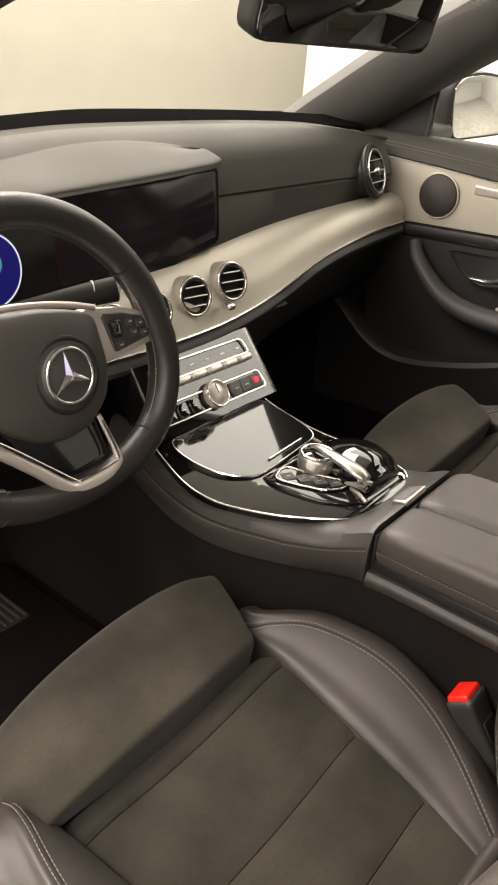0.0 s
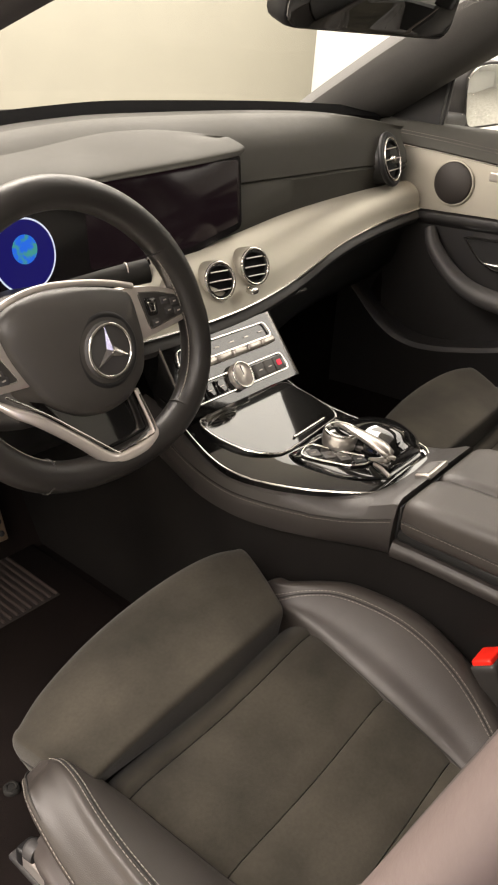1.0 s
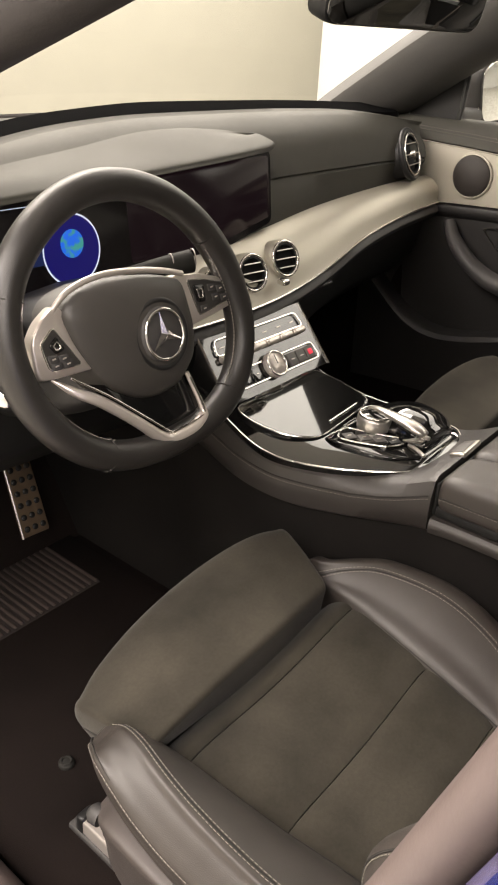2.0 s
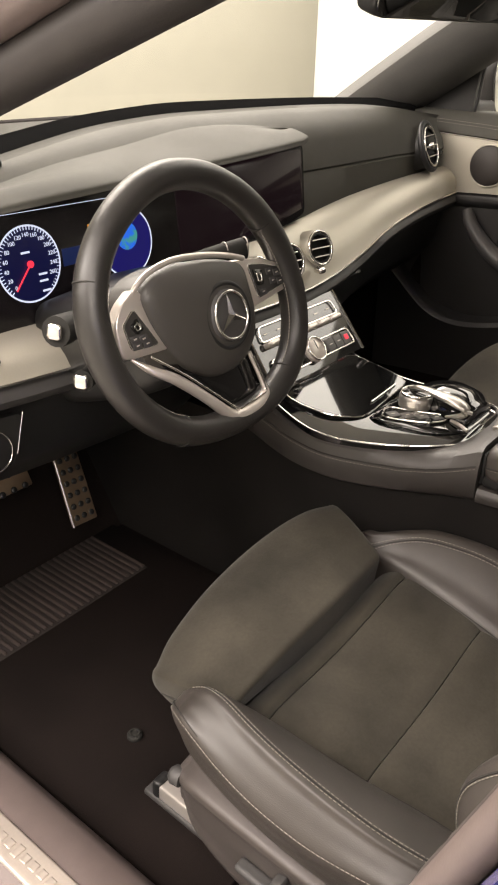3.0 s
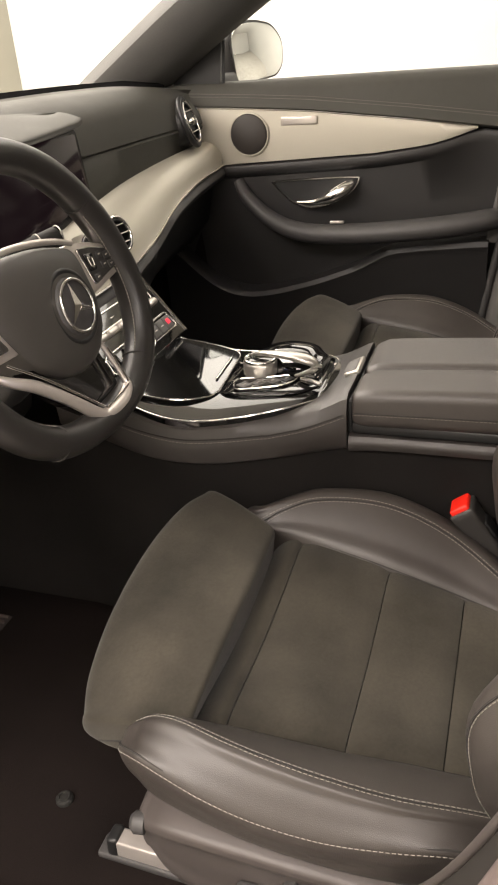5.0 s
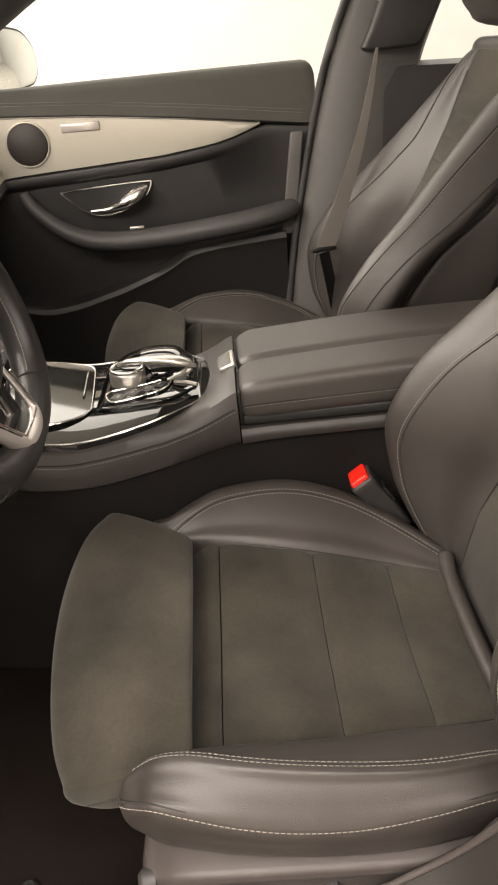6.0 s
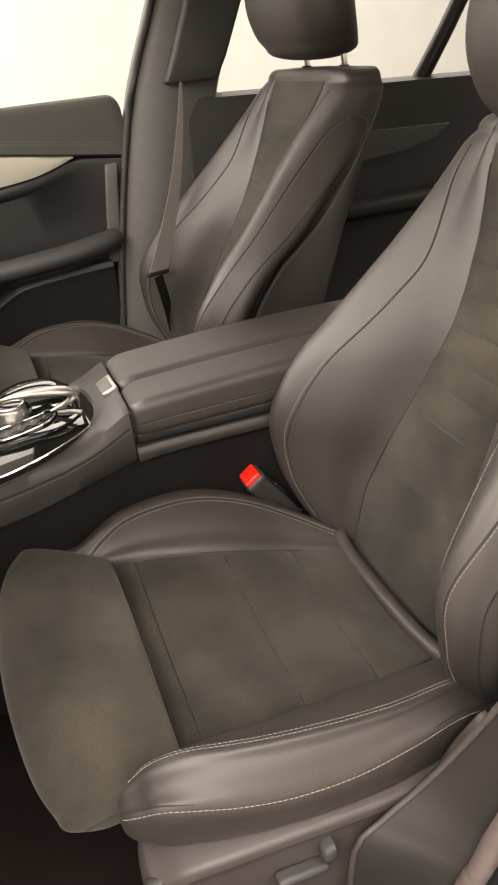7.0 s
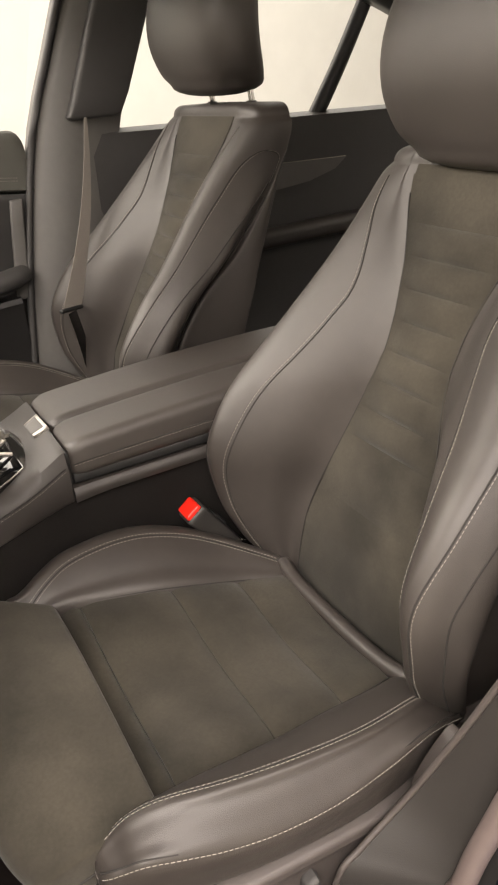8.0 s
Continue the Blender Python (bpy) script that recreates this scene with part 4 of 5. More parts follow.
stalk("black column adjuster stalk with a silver end cap", [(-0.43, 0.74, 0.51, 0.008), (-0.475, 0.70, 0.516, 0.010), (-0.494, 0.690, 0.518, 0.012)], True, CHROME)
lever = stalk("black selector stalk beside the steering wheel", [(-0.335, 0.755, 0.585, 0.010), (-0.285, 0.735, 0.594, 0.0115), (-0.245, 0.717, 0.602, 0.0130), (-0.212, 0.701, 0.608, 0.0140)], False)
for k, dx in ((0.0, 0.0), (1.0, 0.002)):
    part("bright_edge", tube_mesh([(-0.236 + 0.024 * k + 0.0145 * math.cos(a) * 0.35 + dx, 0.7125 - 0.0115 * k + 0.0145 * math.cos(a) * 0.75, 0.604 + 0.004 * k + 0.0142 * math.sin(a)) for a in np.linspace(0, 2 * math.pi, 24, endpoint=False)], 0.0008, 6, closed=True), SILVER, lever)

# ---- dashboard ----
XS = np.linspace(-0.68, 0.70, 40)


BAND_X = (-0.70, -0.55, -0.35, -0.15, 0.0, 0.13, 0.25, 0.37, 0.52, 0.66, 0.72)
UP_Y = (0.84, 0.83, 0.84, 0.845, 0.845, 0.845, 0.865, 0.87, 0.87, 0.87, 0.865)
UP_Z = (0.545, 0.533, 0.530, 0.560, 0.560, 0.574, 0.582, 0.590, 0.598, 0.602, 0.604)
LO_Y = (0.80, 0.785, 0.775, 0.775, 0.775, 0.778, 0.79, 0.815, 0.825, 0.83, 0.835)
LO_Z = (0.506, 0.495, 0.487, 0.481, 0.478, 0.488, 0.508, 0.528, 0.545, 0.552, 0.554)


def smooth_x(x, vals):
    return sum(at_x(x + d, BAND_X, vals) for d in (-0.06, -0.03, 0, 0.03, 0.06)) / 5


def ws_y(x):
    return 1.135 - 0.14 * (abs(x) / 0.7) ** 2.2


def ridge_y(x):
    return 0.990 - 0.085 * (abs(x) / 0.63) ** 2.6


def sink(x):
    """The dash top falls towards the driver's side and at both ends."""
    return soft_x(x, (-0.70, -0.385, -0.20, -0.05, 0.30, 0.48, 0.60, 0.67), (0.078, 0.036, 0.009, 0.0, 0.0, 0.003, 0.015, 0.028), 0.05)


def glass_sink(x):
    return soft_x(x, (-0.70, -0.45, -0.28, -0.10, 0.10, 0.50, 0.68), (0.095, 0.060, 0.034, 0.012, 0.0, 0.0, 0.004), 0.05)


shell("windscreen_seal", loft([[(x, ws_y(x) - 0.050, 0.728 - glass_sink(x)), (x, ws_y(x) - 0.020, 0.737 - glass_sink(x)), (x, ws_y(x) + 0.016, 0.742 - glass_sink(x)), (x, ws_y(x) + 0.030, 0.728 - glass_sink(x)), (x, ws_y(x) + 0.030, 0.70 - glass_sink(x)), (x, ws_y(x) - 0.050, 0.70 - glass_sink(x))] for x in np.linspace(-0.70, 0.69, 40)]), BAND_BLACK, "black band along the foot of the windscreen", "seal")
dash = thing("dashboard", "dark grey leather dashboard with satin metal trim band", "dashboard")
XD = np.linspace(-0.68, 0.668, 46)
rings = []
for x in XD:
    yr, yw, d = ridge_y(x), ws_y(x), sink(x)
    e = max(0.0, abs(x) - 0.50)
    uy, uz = smooth_x(x, UP_Y), smooth_x(x, UP_Z)
    yf = 0.900 - 0.12 * e
    g = glass_sink(x)
    rings.append([(x, yw, 0.700 - g), (x, yr + 0.075, 0.722 - g), (x, yr + 0.045, 0.730 - (d + g) / 2), (x, yr + 0.014, 0.7395 - d), (x, yr + 0.004, 0.7335 - d), (x, yr - 0.002, 0.7335 - d),
                  (x, yr - 0.012, 0.7375 - d), (x, (yr + yf) / 2, 0.731 - d), (x, yf, 0.712 - d), (x, yf - 0.014, 0.690 - d * 0.8), (x, 0.876 - e * 0.1, 0.647), (x, 0.880 - e * 0.1, 0.6435), (x, 0.876 - e * 0.1, 0.640), (x, uy + 0.01, uz + 0.012), (x, uy + 0.012, uz - 0.01), (x, 1.05, uz - 0.02), (x, 1.2, 0.55), (x, 1.2, 0.72)])
part("upper_panel", loft(rings), DASH_LEATHER, dash, "dark grey grained upper panel")
rings = []
for x in XS:
    uy, uz, ly, lz = smooth_x(x, UP_Y), smooth_x(x, UP_Z), smooth_x(x, LO_Y), smooth_x(x, LO_Z)
    my, mz = (uy + ly) / 2 - 0.012, (uz + lz) / 2 + 0.008
    rings.append([(x, uy + 0.004, uz + 0.003), (x, uy - 0.008, uz), (x, (uy + my) / 2 - 0.004, (uz + mz) / 2 + 0.003), (x, my, mz), (x, (ly + my) / 2 - 0.002, (lz + mz) / 2 + 0.002), (x, ly + 0.002, lz + 0.008), (x, ly - 0.001, lz + 0.003), (x, ly + 0.003, lz), (x, ly + 0.05, lz + 0.0), (x, uy + 0.03, uz - 0.02)])
band = part("trim_band", loft(rings), TRIM, dash, "satin champagne metal trim band")
part("trim_edge", tube_mesh([(x, smooth_x(x, LO_Y) - 0.0015, smooth_x(x, LO_Z) + 0.002) for x in XS], 0.0022, 6), CHROME, band, "bright lower edge")
# dark roll under the band, then the knee panel and the glove box
rings = []
for x in XS:
    ly, lz = smooth_x(x, LO_Y), smooth_x(x, LO_Z)
    rings.append([(x, ly + 0.012, lz - 0.001), (x, ly - 0.001, lz - 0.006), (x, ly - 0.005, lz - 0.016), (x, ly + 0.002, lz - 0.027), (x, ly + 0.02, lz - 0.034), (x, ly + 0.08, lz - 0.03), (x, ly + 0.08, lz)])
part("lower_roll", loft(rings), PLASTIC, dash, "black padded roll")
for x0, x1, nm in ((-0.70, -0.16, "knee_panel"), (0.17, 0.71, "glove_box")):
    rr = []
    for x in np.linspace(x0, x1, 12):
        ly, lz = smooth_x(x, LO_Y), smooth_x(x, LO_Z)
        rr.append([(x, ly + 0.03, lz - 0.03), (x, ly + 0.035, lz - 0.06), (x, ly + 0.05, lz - 0.12), (x, ly + 0.10, lz - 0.172), (x, ly + 0.20, lz - 0.192), (x, ly + 0.30, lz - 0.185), (x, ly + 0.25, lz - 0.02)])
    kp = part(nm, loft(rr), DARK, dash, "black lower panel")
    if nm == "glove_box":
        part("latch", rbox(0.270, 0.315, 0.832, 0.850, 0.449, 0.455, 0.0025), PLASTIC_GREY, kp, "grey glove box latch")
hood = []
for x, y0, y1, z0 in ((-0.60, 0.830, 0.95, 0.660), (-0.45, 0.822, 0.965, 0.671), (-0.30, 0.818, 0.975, 0.679), (-0.10, 0.816, 0.975, 0.689), (0.0, 0.816, 0.965, 0.6945), (0.05, 0.816, 0.945, 0.698), (0.080, 0.818, 0.925, 0.700), (0.100, 0.824, 0.895, 0.7025)):
    zb = 0.7285 - sink(x) - 0.08 * max(0.0, x - 0.03)
    hood.append((x, [(y0 + 0.005, z0), (y0, z0 + 0.005), (y0 + 0.006, z0 + 0.0105), (y0 + 0.035, z0 + 0.018), ((y0 + y1) / 2 + 0.01, zb - 0.006), (y1 - 0.03, zb - 0.003), (y1, zb - 0.012), ((y0 + y1) / 2, z0)]))
part("top_hood", profile_loft(hood, "x", 30, 36, 0.008), DASH_LEATHER, dash, "raised leather hood over the displays")
part("demister_slot", slab([(-0.50, 0.925, 0.955, 0.675, 0.700), (-0.385, 0.945, 0.972, 0.680, 0.7065)], 0.003, "x", n=4), VOID, dash, "black demister slot")


def vent(at, radius, turn, spokes=3, knob=True):
    """A round air vent facing the seats (-y), as part of the dashboard."""
    m = Matrix.Translation(at) @ pose(0, 0, 0, -18, 0, turn)
    v = part("air_vent", moved(disc(radius, 0.05, 40, 0.002, radius - 0.005), m), DARK, dash, "round air vent with bright rings")
    part("outer_ring", moved(torus(radius, 0.0024, 44, 8), m), CHROME, v)
    part("throat", moved(disc(radius - 0.002, 0.004, 32), m @ pose(0, 0.007, 0)), VOID, v)
    for k in range(spokes):
        h = (k - (spokes - 1) / 2) * radius * 0.50
        w = math.sqrt(max(0, (radius - 0.006) ** 2 - h * h))
        part("slat", moved(rbox(-w, w, -0.001, 0.012, h - 0.0012, h + 0.0012, 0.0008, 1), m), DARK, v)
        part("slat_edge", moved(tube_mesh([(-w, -0.0012, h), (w, -0.0012, h)], 0.0011, 6), m), SILVER, v)
    if knob:
        part("vent_collar", moved(torus(radius + 0.006, 0.006, 44, 8), m @ pose(0, 0.006, 0)), DARK, v)
        part("knob", moved(disc(0.007, 0.016, 16, 0.002), m @ pose(0, -0.006, 0)), CHROME, v)


for x, z in ((-0.137, 0.522), (-0.061, 0.526), (0.020, 0.5325), (0.101, 0.541)):
    vent((x, 0.789, z), 0.0272, -8, 3, False)
    part("vent_cup", moved(disc(0.0305, 0.045, 40, 0.004, 0.0275), pose(x, 0.7915, z, -18, 0, -8)), TRIM, dash, "satin metal cup round the vent")
vent((0.604, 0.858, 0.657), 0.041, 10)
vent((-0.640, 0.862, 0.650), 0.041, -10)
# light switch on the knee panel, and the slim side vent in the band
SWITCH = pose(-0.545, smooth_x(-0.56, LO_Y) + 0.008, 0.424, -12)
ls = part("light_switch", moved(extrude_outline(rounded_outline([(-0.060, -0.028), (0.020, -0.030), (0.046, 0.026), (-0.060, 0.034)], 0.008), 0.0, 0.02, 0.02), SWITCH), MATT_DARK, dash, "black light switch panel")
part("switch_edge", moved(tube_mesh(spline([(0.012, -0.001, -0.030), (0.024, -0.001, -0.022), (0.036, -0.001, 0.004), (0.046, -0.001, 0.026)], 14)[5:], 0.0005, 6), SWITCH), SATIN, ls)
part("switch_knob", moved(disc(0.024, 0.014, 40, 0.003), SWITCH @ pose(-0.008, -0.012, -0.004)), DARK, ls)
part("knob_ring", moved(torus(0.0235, 0.0008, 44, 8), SWITCH @ pose(-0.008, -0.011, -0.004)), CHROME, ls)
part("side_vent", moved(extrude_outline(rounded_outline([(-0.060, -0.014), (0.006, -0.012), (0.020, 0.002), (0.006, 0.013), (-0.060, 0.012)], 0.004), 0.0, 0.02, 0.02), pose(-0.541, (smooth_x(-0.54, UP_Y) + smooth_x(-0.54, LO_Y)) / 2 - 0.017, (smooth_x(-0.54, UP_Z) + smooth_x(-0.54, LO_Z)) / 2 + 0.006, -14)), VOID, dash, "slim black side vent")
for x in (-0.095, 0.072):
    part("vent_knob", moved(slab([(-0.006, -0.008, 0.008, -0.005, 0.005), (0.012, -0.007, 0.007, -0.005, 0.005)], 0.004, n=4), pose(x, 0.766, 0.513)), CHROME, dash)

# wide display: two screens behind one sheet of glass
disp = thing("instrument_display", "wide black glass display with lit blue instrument dials", "display")
DISPLAY = pose(-0.20, 0.850, 0.648, -6)
part("glass", moved(extrude_outline(rounded_outline([(-0.36, -0.120), (-0.02, -0.117), (0.08, -0.090), (0.21, -0.088), (0.330, -0.062), (0.330, 0.048), (-0.10, 0.047), (-0.36, 0.036)], 0.012), 0.0, 0.016, 0.004), DISPLAY), SCREEN, disp)

part("centre_screen", moved(extrude_outline(rounded_outline([(0.085, -0.078), (0.21, -0.076), (0.323, -0.053), (0.323, 0.040), (0.02, 0.039), (0.02, -0.078)], 0.006), -0.0008, 0.002, 0.004), DISPLAY), SCREEN_LIT, disp, "black centre screen, lit but showing nothing")


def numeral(text, m, parent):
    """A lit number in Blender's own font, turned into a mesh."""
    c = bpy.data.curves.new("numeral", "FONT")
    c.body, c.size, c.align_x, c.align_y, c.extrude = text, 0.0068, "CENTER", "CENTER", 0.0002
    tmp = bpy.data.objects.new("numeral", c)
    me = bpy.data.meshes.new_from_object(tmp)
    bpy.data.objects.remove(tmp)
    me.materials.clear()
    me.materials.append(LIT_WHITE)
    ob = new("numeral", me)
    ob.parent = parent
    ob.matrix_basis = m
    return ob


def dial(cx, cz, r, red):
    m = DISPLAY @ pose(cx, -0.0012, cz)
    d = part("dial", moved(disc(r, 0.001, 48), m), LIT_DEEP if red else SKY_BLUE, disp, "lit blue instrument dial")
    part("dial_ring", moved(torus(r, 0.0011, 56, 6, 0.4), m), LIT_WHITE, d)
    if red:
        for k in range(14):
            a = radians(225 - k * 19.2)
            numeral(str(k * 20), m @ pose(math.cos(a) * r * 0.77, -0.0012, math.sin(a) * r * 0.77, 90), d)
        for k in range(48):
            a = radians(225 - k * 5.8)
            part("tick", moved(rbox(-0.0022, 0.0022, -0.0014, -0.0004, -0.0004, 0.0004, 0.0002, 1), m @ pose(math.cos(a) * r * 0.94, 0, math.sin(a) * r * 0.94, 0, -math.degrees(a))), LIT_WHITE, d)
        part("needle", moved(rbox(-0.0007, 0.0007, -0.003, -0.001, -0.002, r * 0.84, 0.0004, 1), m @ pose(0, 0, 0, 0, 222)), LIT_RED, d)
        part("needle_hub", moved(disc(0.0042, 0.002, 24), m @ pose(0, -0.003, 0)), LIT_RED, d)
        for k, (x, z) in enumerate(((0.016, -0.014), (0.016, -0.022), (0.018, -0.034), (-0.004, 0.014))):
            part("readout_bar", moved(rbox(x - 0.006, x + 0.006, -0.0016, -0.0004, z - 0.0012, z + 0.0012, 0.0003, 1), m), LIT_WHITE, d)
    else:
        globe = part("globe", moved(disc(0.0175, 0.001, 40), m @ pose(0, -0.0016, 0.008)), GLOBE, d, "lit blue and green globe picture")
    return d


GLOBE = bpy.data.materials.new("lit_globe")
GLOBE.use_nodes = True
_nt = GLOBE.node_tree
_n = _nt.nodes.new("ShaderNodeTexNoise")
_n.inputs["Scale"].default_value = 70
_r = _nt.nodes.new("ShaderNodeValToRGB")
_r.color_ramp.elements[0].position, _r.color_ramp.elements[0].color = 0.50, (0.02, 0.16, 0.85, 1)
_r.color_ramp.elements[1].position, _r.color_ramp.elements[1].color = 0.62, (0.06, 0.34, 0.30, 1)
_tc = _nt.nodes.new("ShaderNodeTexCoord")
_nt.links.new(_tc.outputs["Object"], _n.inputs["Vector"])
_nt.links.new(_n.outputs["Fac"], _r.inputs[0])
_b = _nt.nodes["Principled BSDF"]
_nt.links.new(_r.outputs[0], _b.inputs["Emission Color"])
_b.inputs["Emission Strength"].default_value = 1.0
_b.inputs["Base Color"].default_value = (0, 0, 0, 1)
dial(-0.234, -0.046 + 0.002, 0.044, True)
dial(-0.078, -0.044, 0.044, False)
part("message_glow", moved(rbox(-0.185, -0.122, -0.0012, -0.0004, -0.056, -0.035, 0.0003, 1), DISPLAY), material("lit_pale_blue", (0, 0, 0), 0.3, emit=(0.012, 0.022, 0.090), emit_strength=0.8), disp)
for z, w in ((-0.014, 0.010), (-0.030, 0.013), (-0.036, 0.008)):
    part("warning_bar", moved(rbox(-0.135 - w / 2, -0.135 + w / 2, -0.0014, -0.0004, z - 0.0018, z + 0.0018, 0.0003, 1), DISPLAY), LIT_AMBER, disp)
part("status_line", moved(rbox(-0.27, -0.10, -0.0013, -0.0004, 0.0145, 0.0152, 0.0002, 1), DISPLAY), LIT_WHITE, disp)
part("status_bar", moved(rbox(-0.20, -0.182, -0.0013, -0.0004, 0.020, 0.0235, 0.0003, 1), DISPLAY), LIT_WHITE, disp)

# ---- centre console ----
# Felt colour lowered to hold the shade between console and seat.
FELT = material("shaded_console_felt", (0.0115, 0.0102, 0.0094), 0.95, noise_scale=300, noise_amount=0.2, bump=0.3, bump_scale=900, stain=0.3, spec=0.15)
con = thing("centre_console", "long centre console with gloss black deck and leather sides", "console")


DECK_Y = (0.423, 0.4245, 0.428, 0.434, 0.442, 0.455, 0.476, 0.50, 0.525, 0.56, 0.60, 0.635, 0.67, 0.71, 0.76)
DECK_H = (0.010, 0.036, 0.055, 0.068, 0.079, 0.092, 0.110, 0.127, 0.140, 0.153, 0.1585, 0.157, 0.148, 0.136, 0.124)


def deck_half(y):
    return soft_x(y, DECK_Y, DECK_H, 0.004 if y < 0.46 else 0.02)


def deck_z(y):
    return soft_x(y, (0.42, 0.50, 0.57, 0.60, 0.66, 0.72, 0.76), (0.361, 0.360, 0.357, 0.355, 0.364, 0.376, 0.396))


def deck_right(y):
    """The deck is cut closer on the passenger's side, along the tray lid."""
    return min(deck_half(y), soft_x(y, (0.44, 0.48, 0.52, 0.60, 0.70, 0.76), (0.082, 0.098, 0.103, 0.101, 0.099, 0.108), 0.02))


def side_half(y):
    """Half the console's width at the seam of its leather sides."""
    return soft_x(y, (-0.32, 0.0, 0.36, 0.403, 0.441, 0.495, 0.569, 0.65, 0.74, 0.80), (0.102, 0.104, 0.104, 0.107, 0.119, 0.140, 0.162, 0.163, 0.146, 0.136))


def side_top(y):
    return soft_x(y, (-0.32, 0.385, 0.425, 0.47, 0.57, 0.60, 0.66, 0.72, 0.80), (0.326, 0.330, 0.348, 0.354, 0.351, 0.348, 0.357, 0.369, 0.39), 0.02)


def side_foot(y):
    return soft_x(y, (-0.32, 0.36, 0.44, 0.57, 0.66, 0.80), (0.308, 0.307, 0.298, 0.289, 0.292, 0.32), 0.04)


def flank(y, k, zt, wide=1.0):
    """One half of the console's leather section, from its upper edge (k, zt) down to the felt."""
    h, d = min(side_half(y), k + wide), zt - side_foot(y)
    return [(k, zt), (k * 0.4 + h * 0.6 + 0.001, zt - 0.07 * d), (h - 0.001, zt - 0.26 * d), (h + 0.0005, zt - 0.33 * d), (h + 0.001, zt - 0.6 * d), (h - 0.001, zt - 0.9 * d), (h - 0.010, zt - d)]


def body_top(y):
    return at_x(y, (0.3885, 0.395, 0.41, 0.43, 0.45, 0.47, 0.49), (0.3845, 0.3825, 0.374, 0.3645, 0.3585, 0.3555, 0.352)) if y < 0.49 else side_top(y)


rear = []
for y in np.linspace(0.3865, -0.32, 24):
    half = flank(y, side_half(y) - 0.010, 0.328)
    rear.append([(-a, y, z) for a, z in reversed(half)] + [(a, y, z) for a, z in half])
part("console_rear", loft(rear), CONSOLE_LEATHER, con, "dark leather console sides under the armrest")
body = []
for y in np.r_[np.linspace(0.80, 0.48, 26), np.linspace(0.47, 0.3885, 30)]:
    top = body_top(y)
    k = min(side_half(y) - 0.006, max(0.092, deck_half(y) - 0.003)) if y > 0.423 else 0.092
    d = max(0.004, deck_half(y) - 0.002) if y > 0.423 else 0.004
    low_in, edge_in = (0.345 if y > 0.4235 else top), (top if y < 0.47 else min(top, deck_z(y) - 0.006))
    left = [(d * 0.7, low_in), (d, edge_in)] + flank(y, k, top)
    kr = min(k, max(0.092, deck_right(y) - 0.003))
    dr = min(d, kr)
    right = [(dr * 0.7, low_in), (dr, edge_in)] + flank(y, kr, top, 0.018)
    body.append([(-a, y, z) for a, z in reversed(left)] + [(a, y, z) for a, z in right])
part("console_body", loft(body), CONSOLE_LEATHER, con, "dark leather console sides and collar")
low = []
for y in np.linspace(1.22, -0.32, 30):
    h, zt = side_half(min(y, 0.79)) - 0.009, min(side_foot(min(y, 0.79)), 0.31) + 0.003
    low.append([(-h, y, zt), (h, y, zt), (h - 0.006, y, 0.15), (h + 0.008, y, 0.0), (-h - 0.008, y, 0.0), (-h + 0.006, y, 0.15)])
part("console_side", loft(low), FELT, con, "felt console side, coloured darker for the shade beside the seat")
line = [(-side_half(y) - 0.0008, y, body_top(y) - 0.31 * (body_top(y) - side_foot(y))) for y in np.linspace(0.392, 0.76, 70)]
part("side_seam", tube_mesh(line, 0.0010, 5), SEAM, con)
part("stitching", stitches([(x, y, z - 0.004) for x, y, z in line], radius=0.0003, lift=(-0.0002, 0, 0)), THREAD, con)
ys = np.r_[np.linspace(0.423, 0.445, 8), np.linspace(0.45, 0.765, 30)]
rows = []
for y in ys:
    h, r, z = deck_half(y), deck_right(y), deck_z(y)
    rows.append([(-h, y, z - 0.012), (-h, y, z - 0.002), (-h + 0.003, y, z), (r - 0.003, y, z), (r, y, z - 0.002), (r, y, z - 0.012)])
deck = part("gloss_deck", loft(rows), PIANO, con, "mirror-gloss black deck")
outline = [(-deck_half(y), y, deck_z(y) + 0.0005) for y in ys[::-1]] + [(deck_right(y), y, deck_z(y) + 0.0005) for y in ys]
part("deck_edge", tube_mesh(outline, 0.0012, 6), CHROME, deck, "fine chrome edge")
lid = rounded_outline([(-0.118, 0.702), (0.086, 0.706), (0.090, 0.645), (0.084, 0.594), (0.0, 0.586), (-0.076, 0.580), (-0.112, 0.615), (-0.124, 0.660)], 0.020)


def lid_z(y):
    return 0.3585 + 0.17 * (y - 0.60)


lr = [[(-0.01 + (x + 0.01) * k, 0.645 + (y - 0.645) * k, lid_z(y) + dz) for x, y in lid] for k, dz in ((1.0, -0.006), (1.0, 0.003), (0.99, 0.0045))]
lid_ob = part("tray_lid", loft(lr), PIANO, deck, "closed gloss black sliding tray lid", smooth=False)
part("lid_edge", tube_mesh([(x, y, lid_z(y) + 0.003) for x, y in lid], 0.0014, 6, closed=True), CHROME, lid_ob)
part("lid_grip", tube_mesh([(-0.030, 0.595, lid_z(0.595) + 0.006), (0.050, 0.600, lid_z(0.600) + 0.006)], 0.0018, 8), CHROME, lid_ob, "chrome grip strip")

# climate panel, sloping up to the dash
PANEL = Matrix.Translation((0, 0.738, 0.420)) @ pose(0, 0, 0, -38)
climate = part("climate_panel", moved(extrude_outline([(-0.126, -0.052), (0.126, -0.052), (0.122, 0.060), (-0.122, 0.060)], 0.0, 0.05, 0.01), PANEL), PIANO, con, "gloss black climate panel with chrome rows")
for sg in (-1, 1):
    part("panel_edge", moved(tube_mesh([(sg * 0.126, -0.001, -0.052), (sg * 0.122, -0.001, 0.060)], 0.0022, 6), PANEL), CHROME, climate)
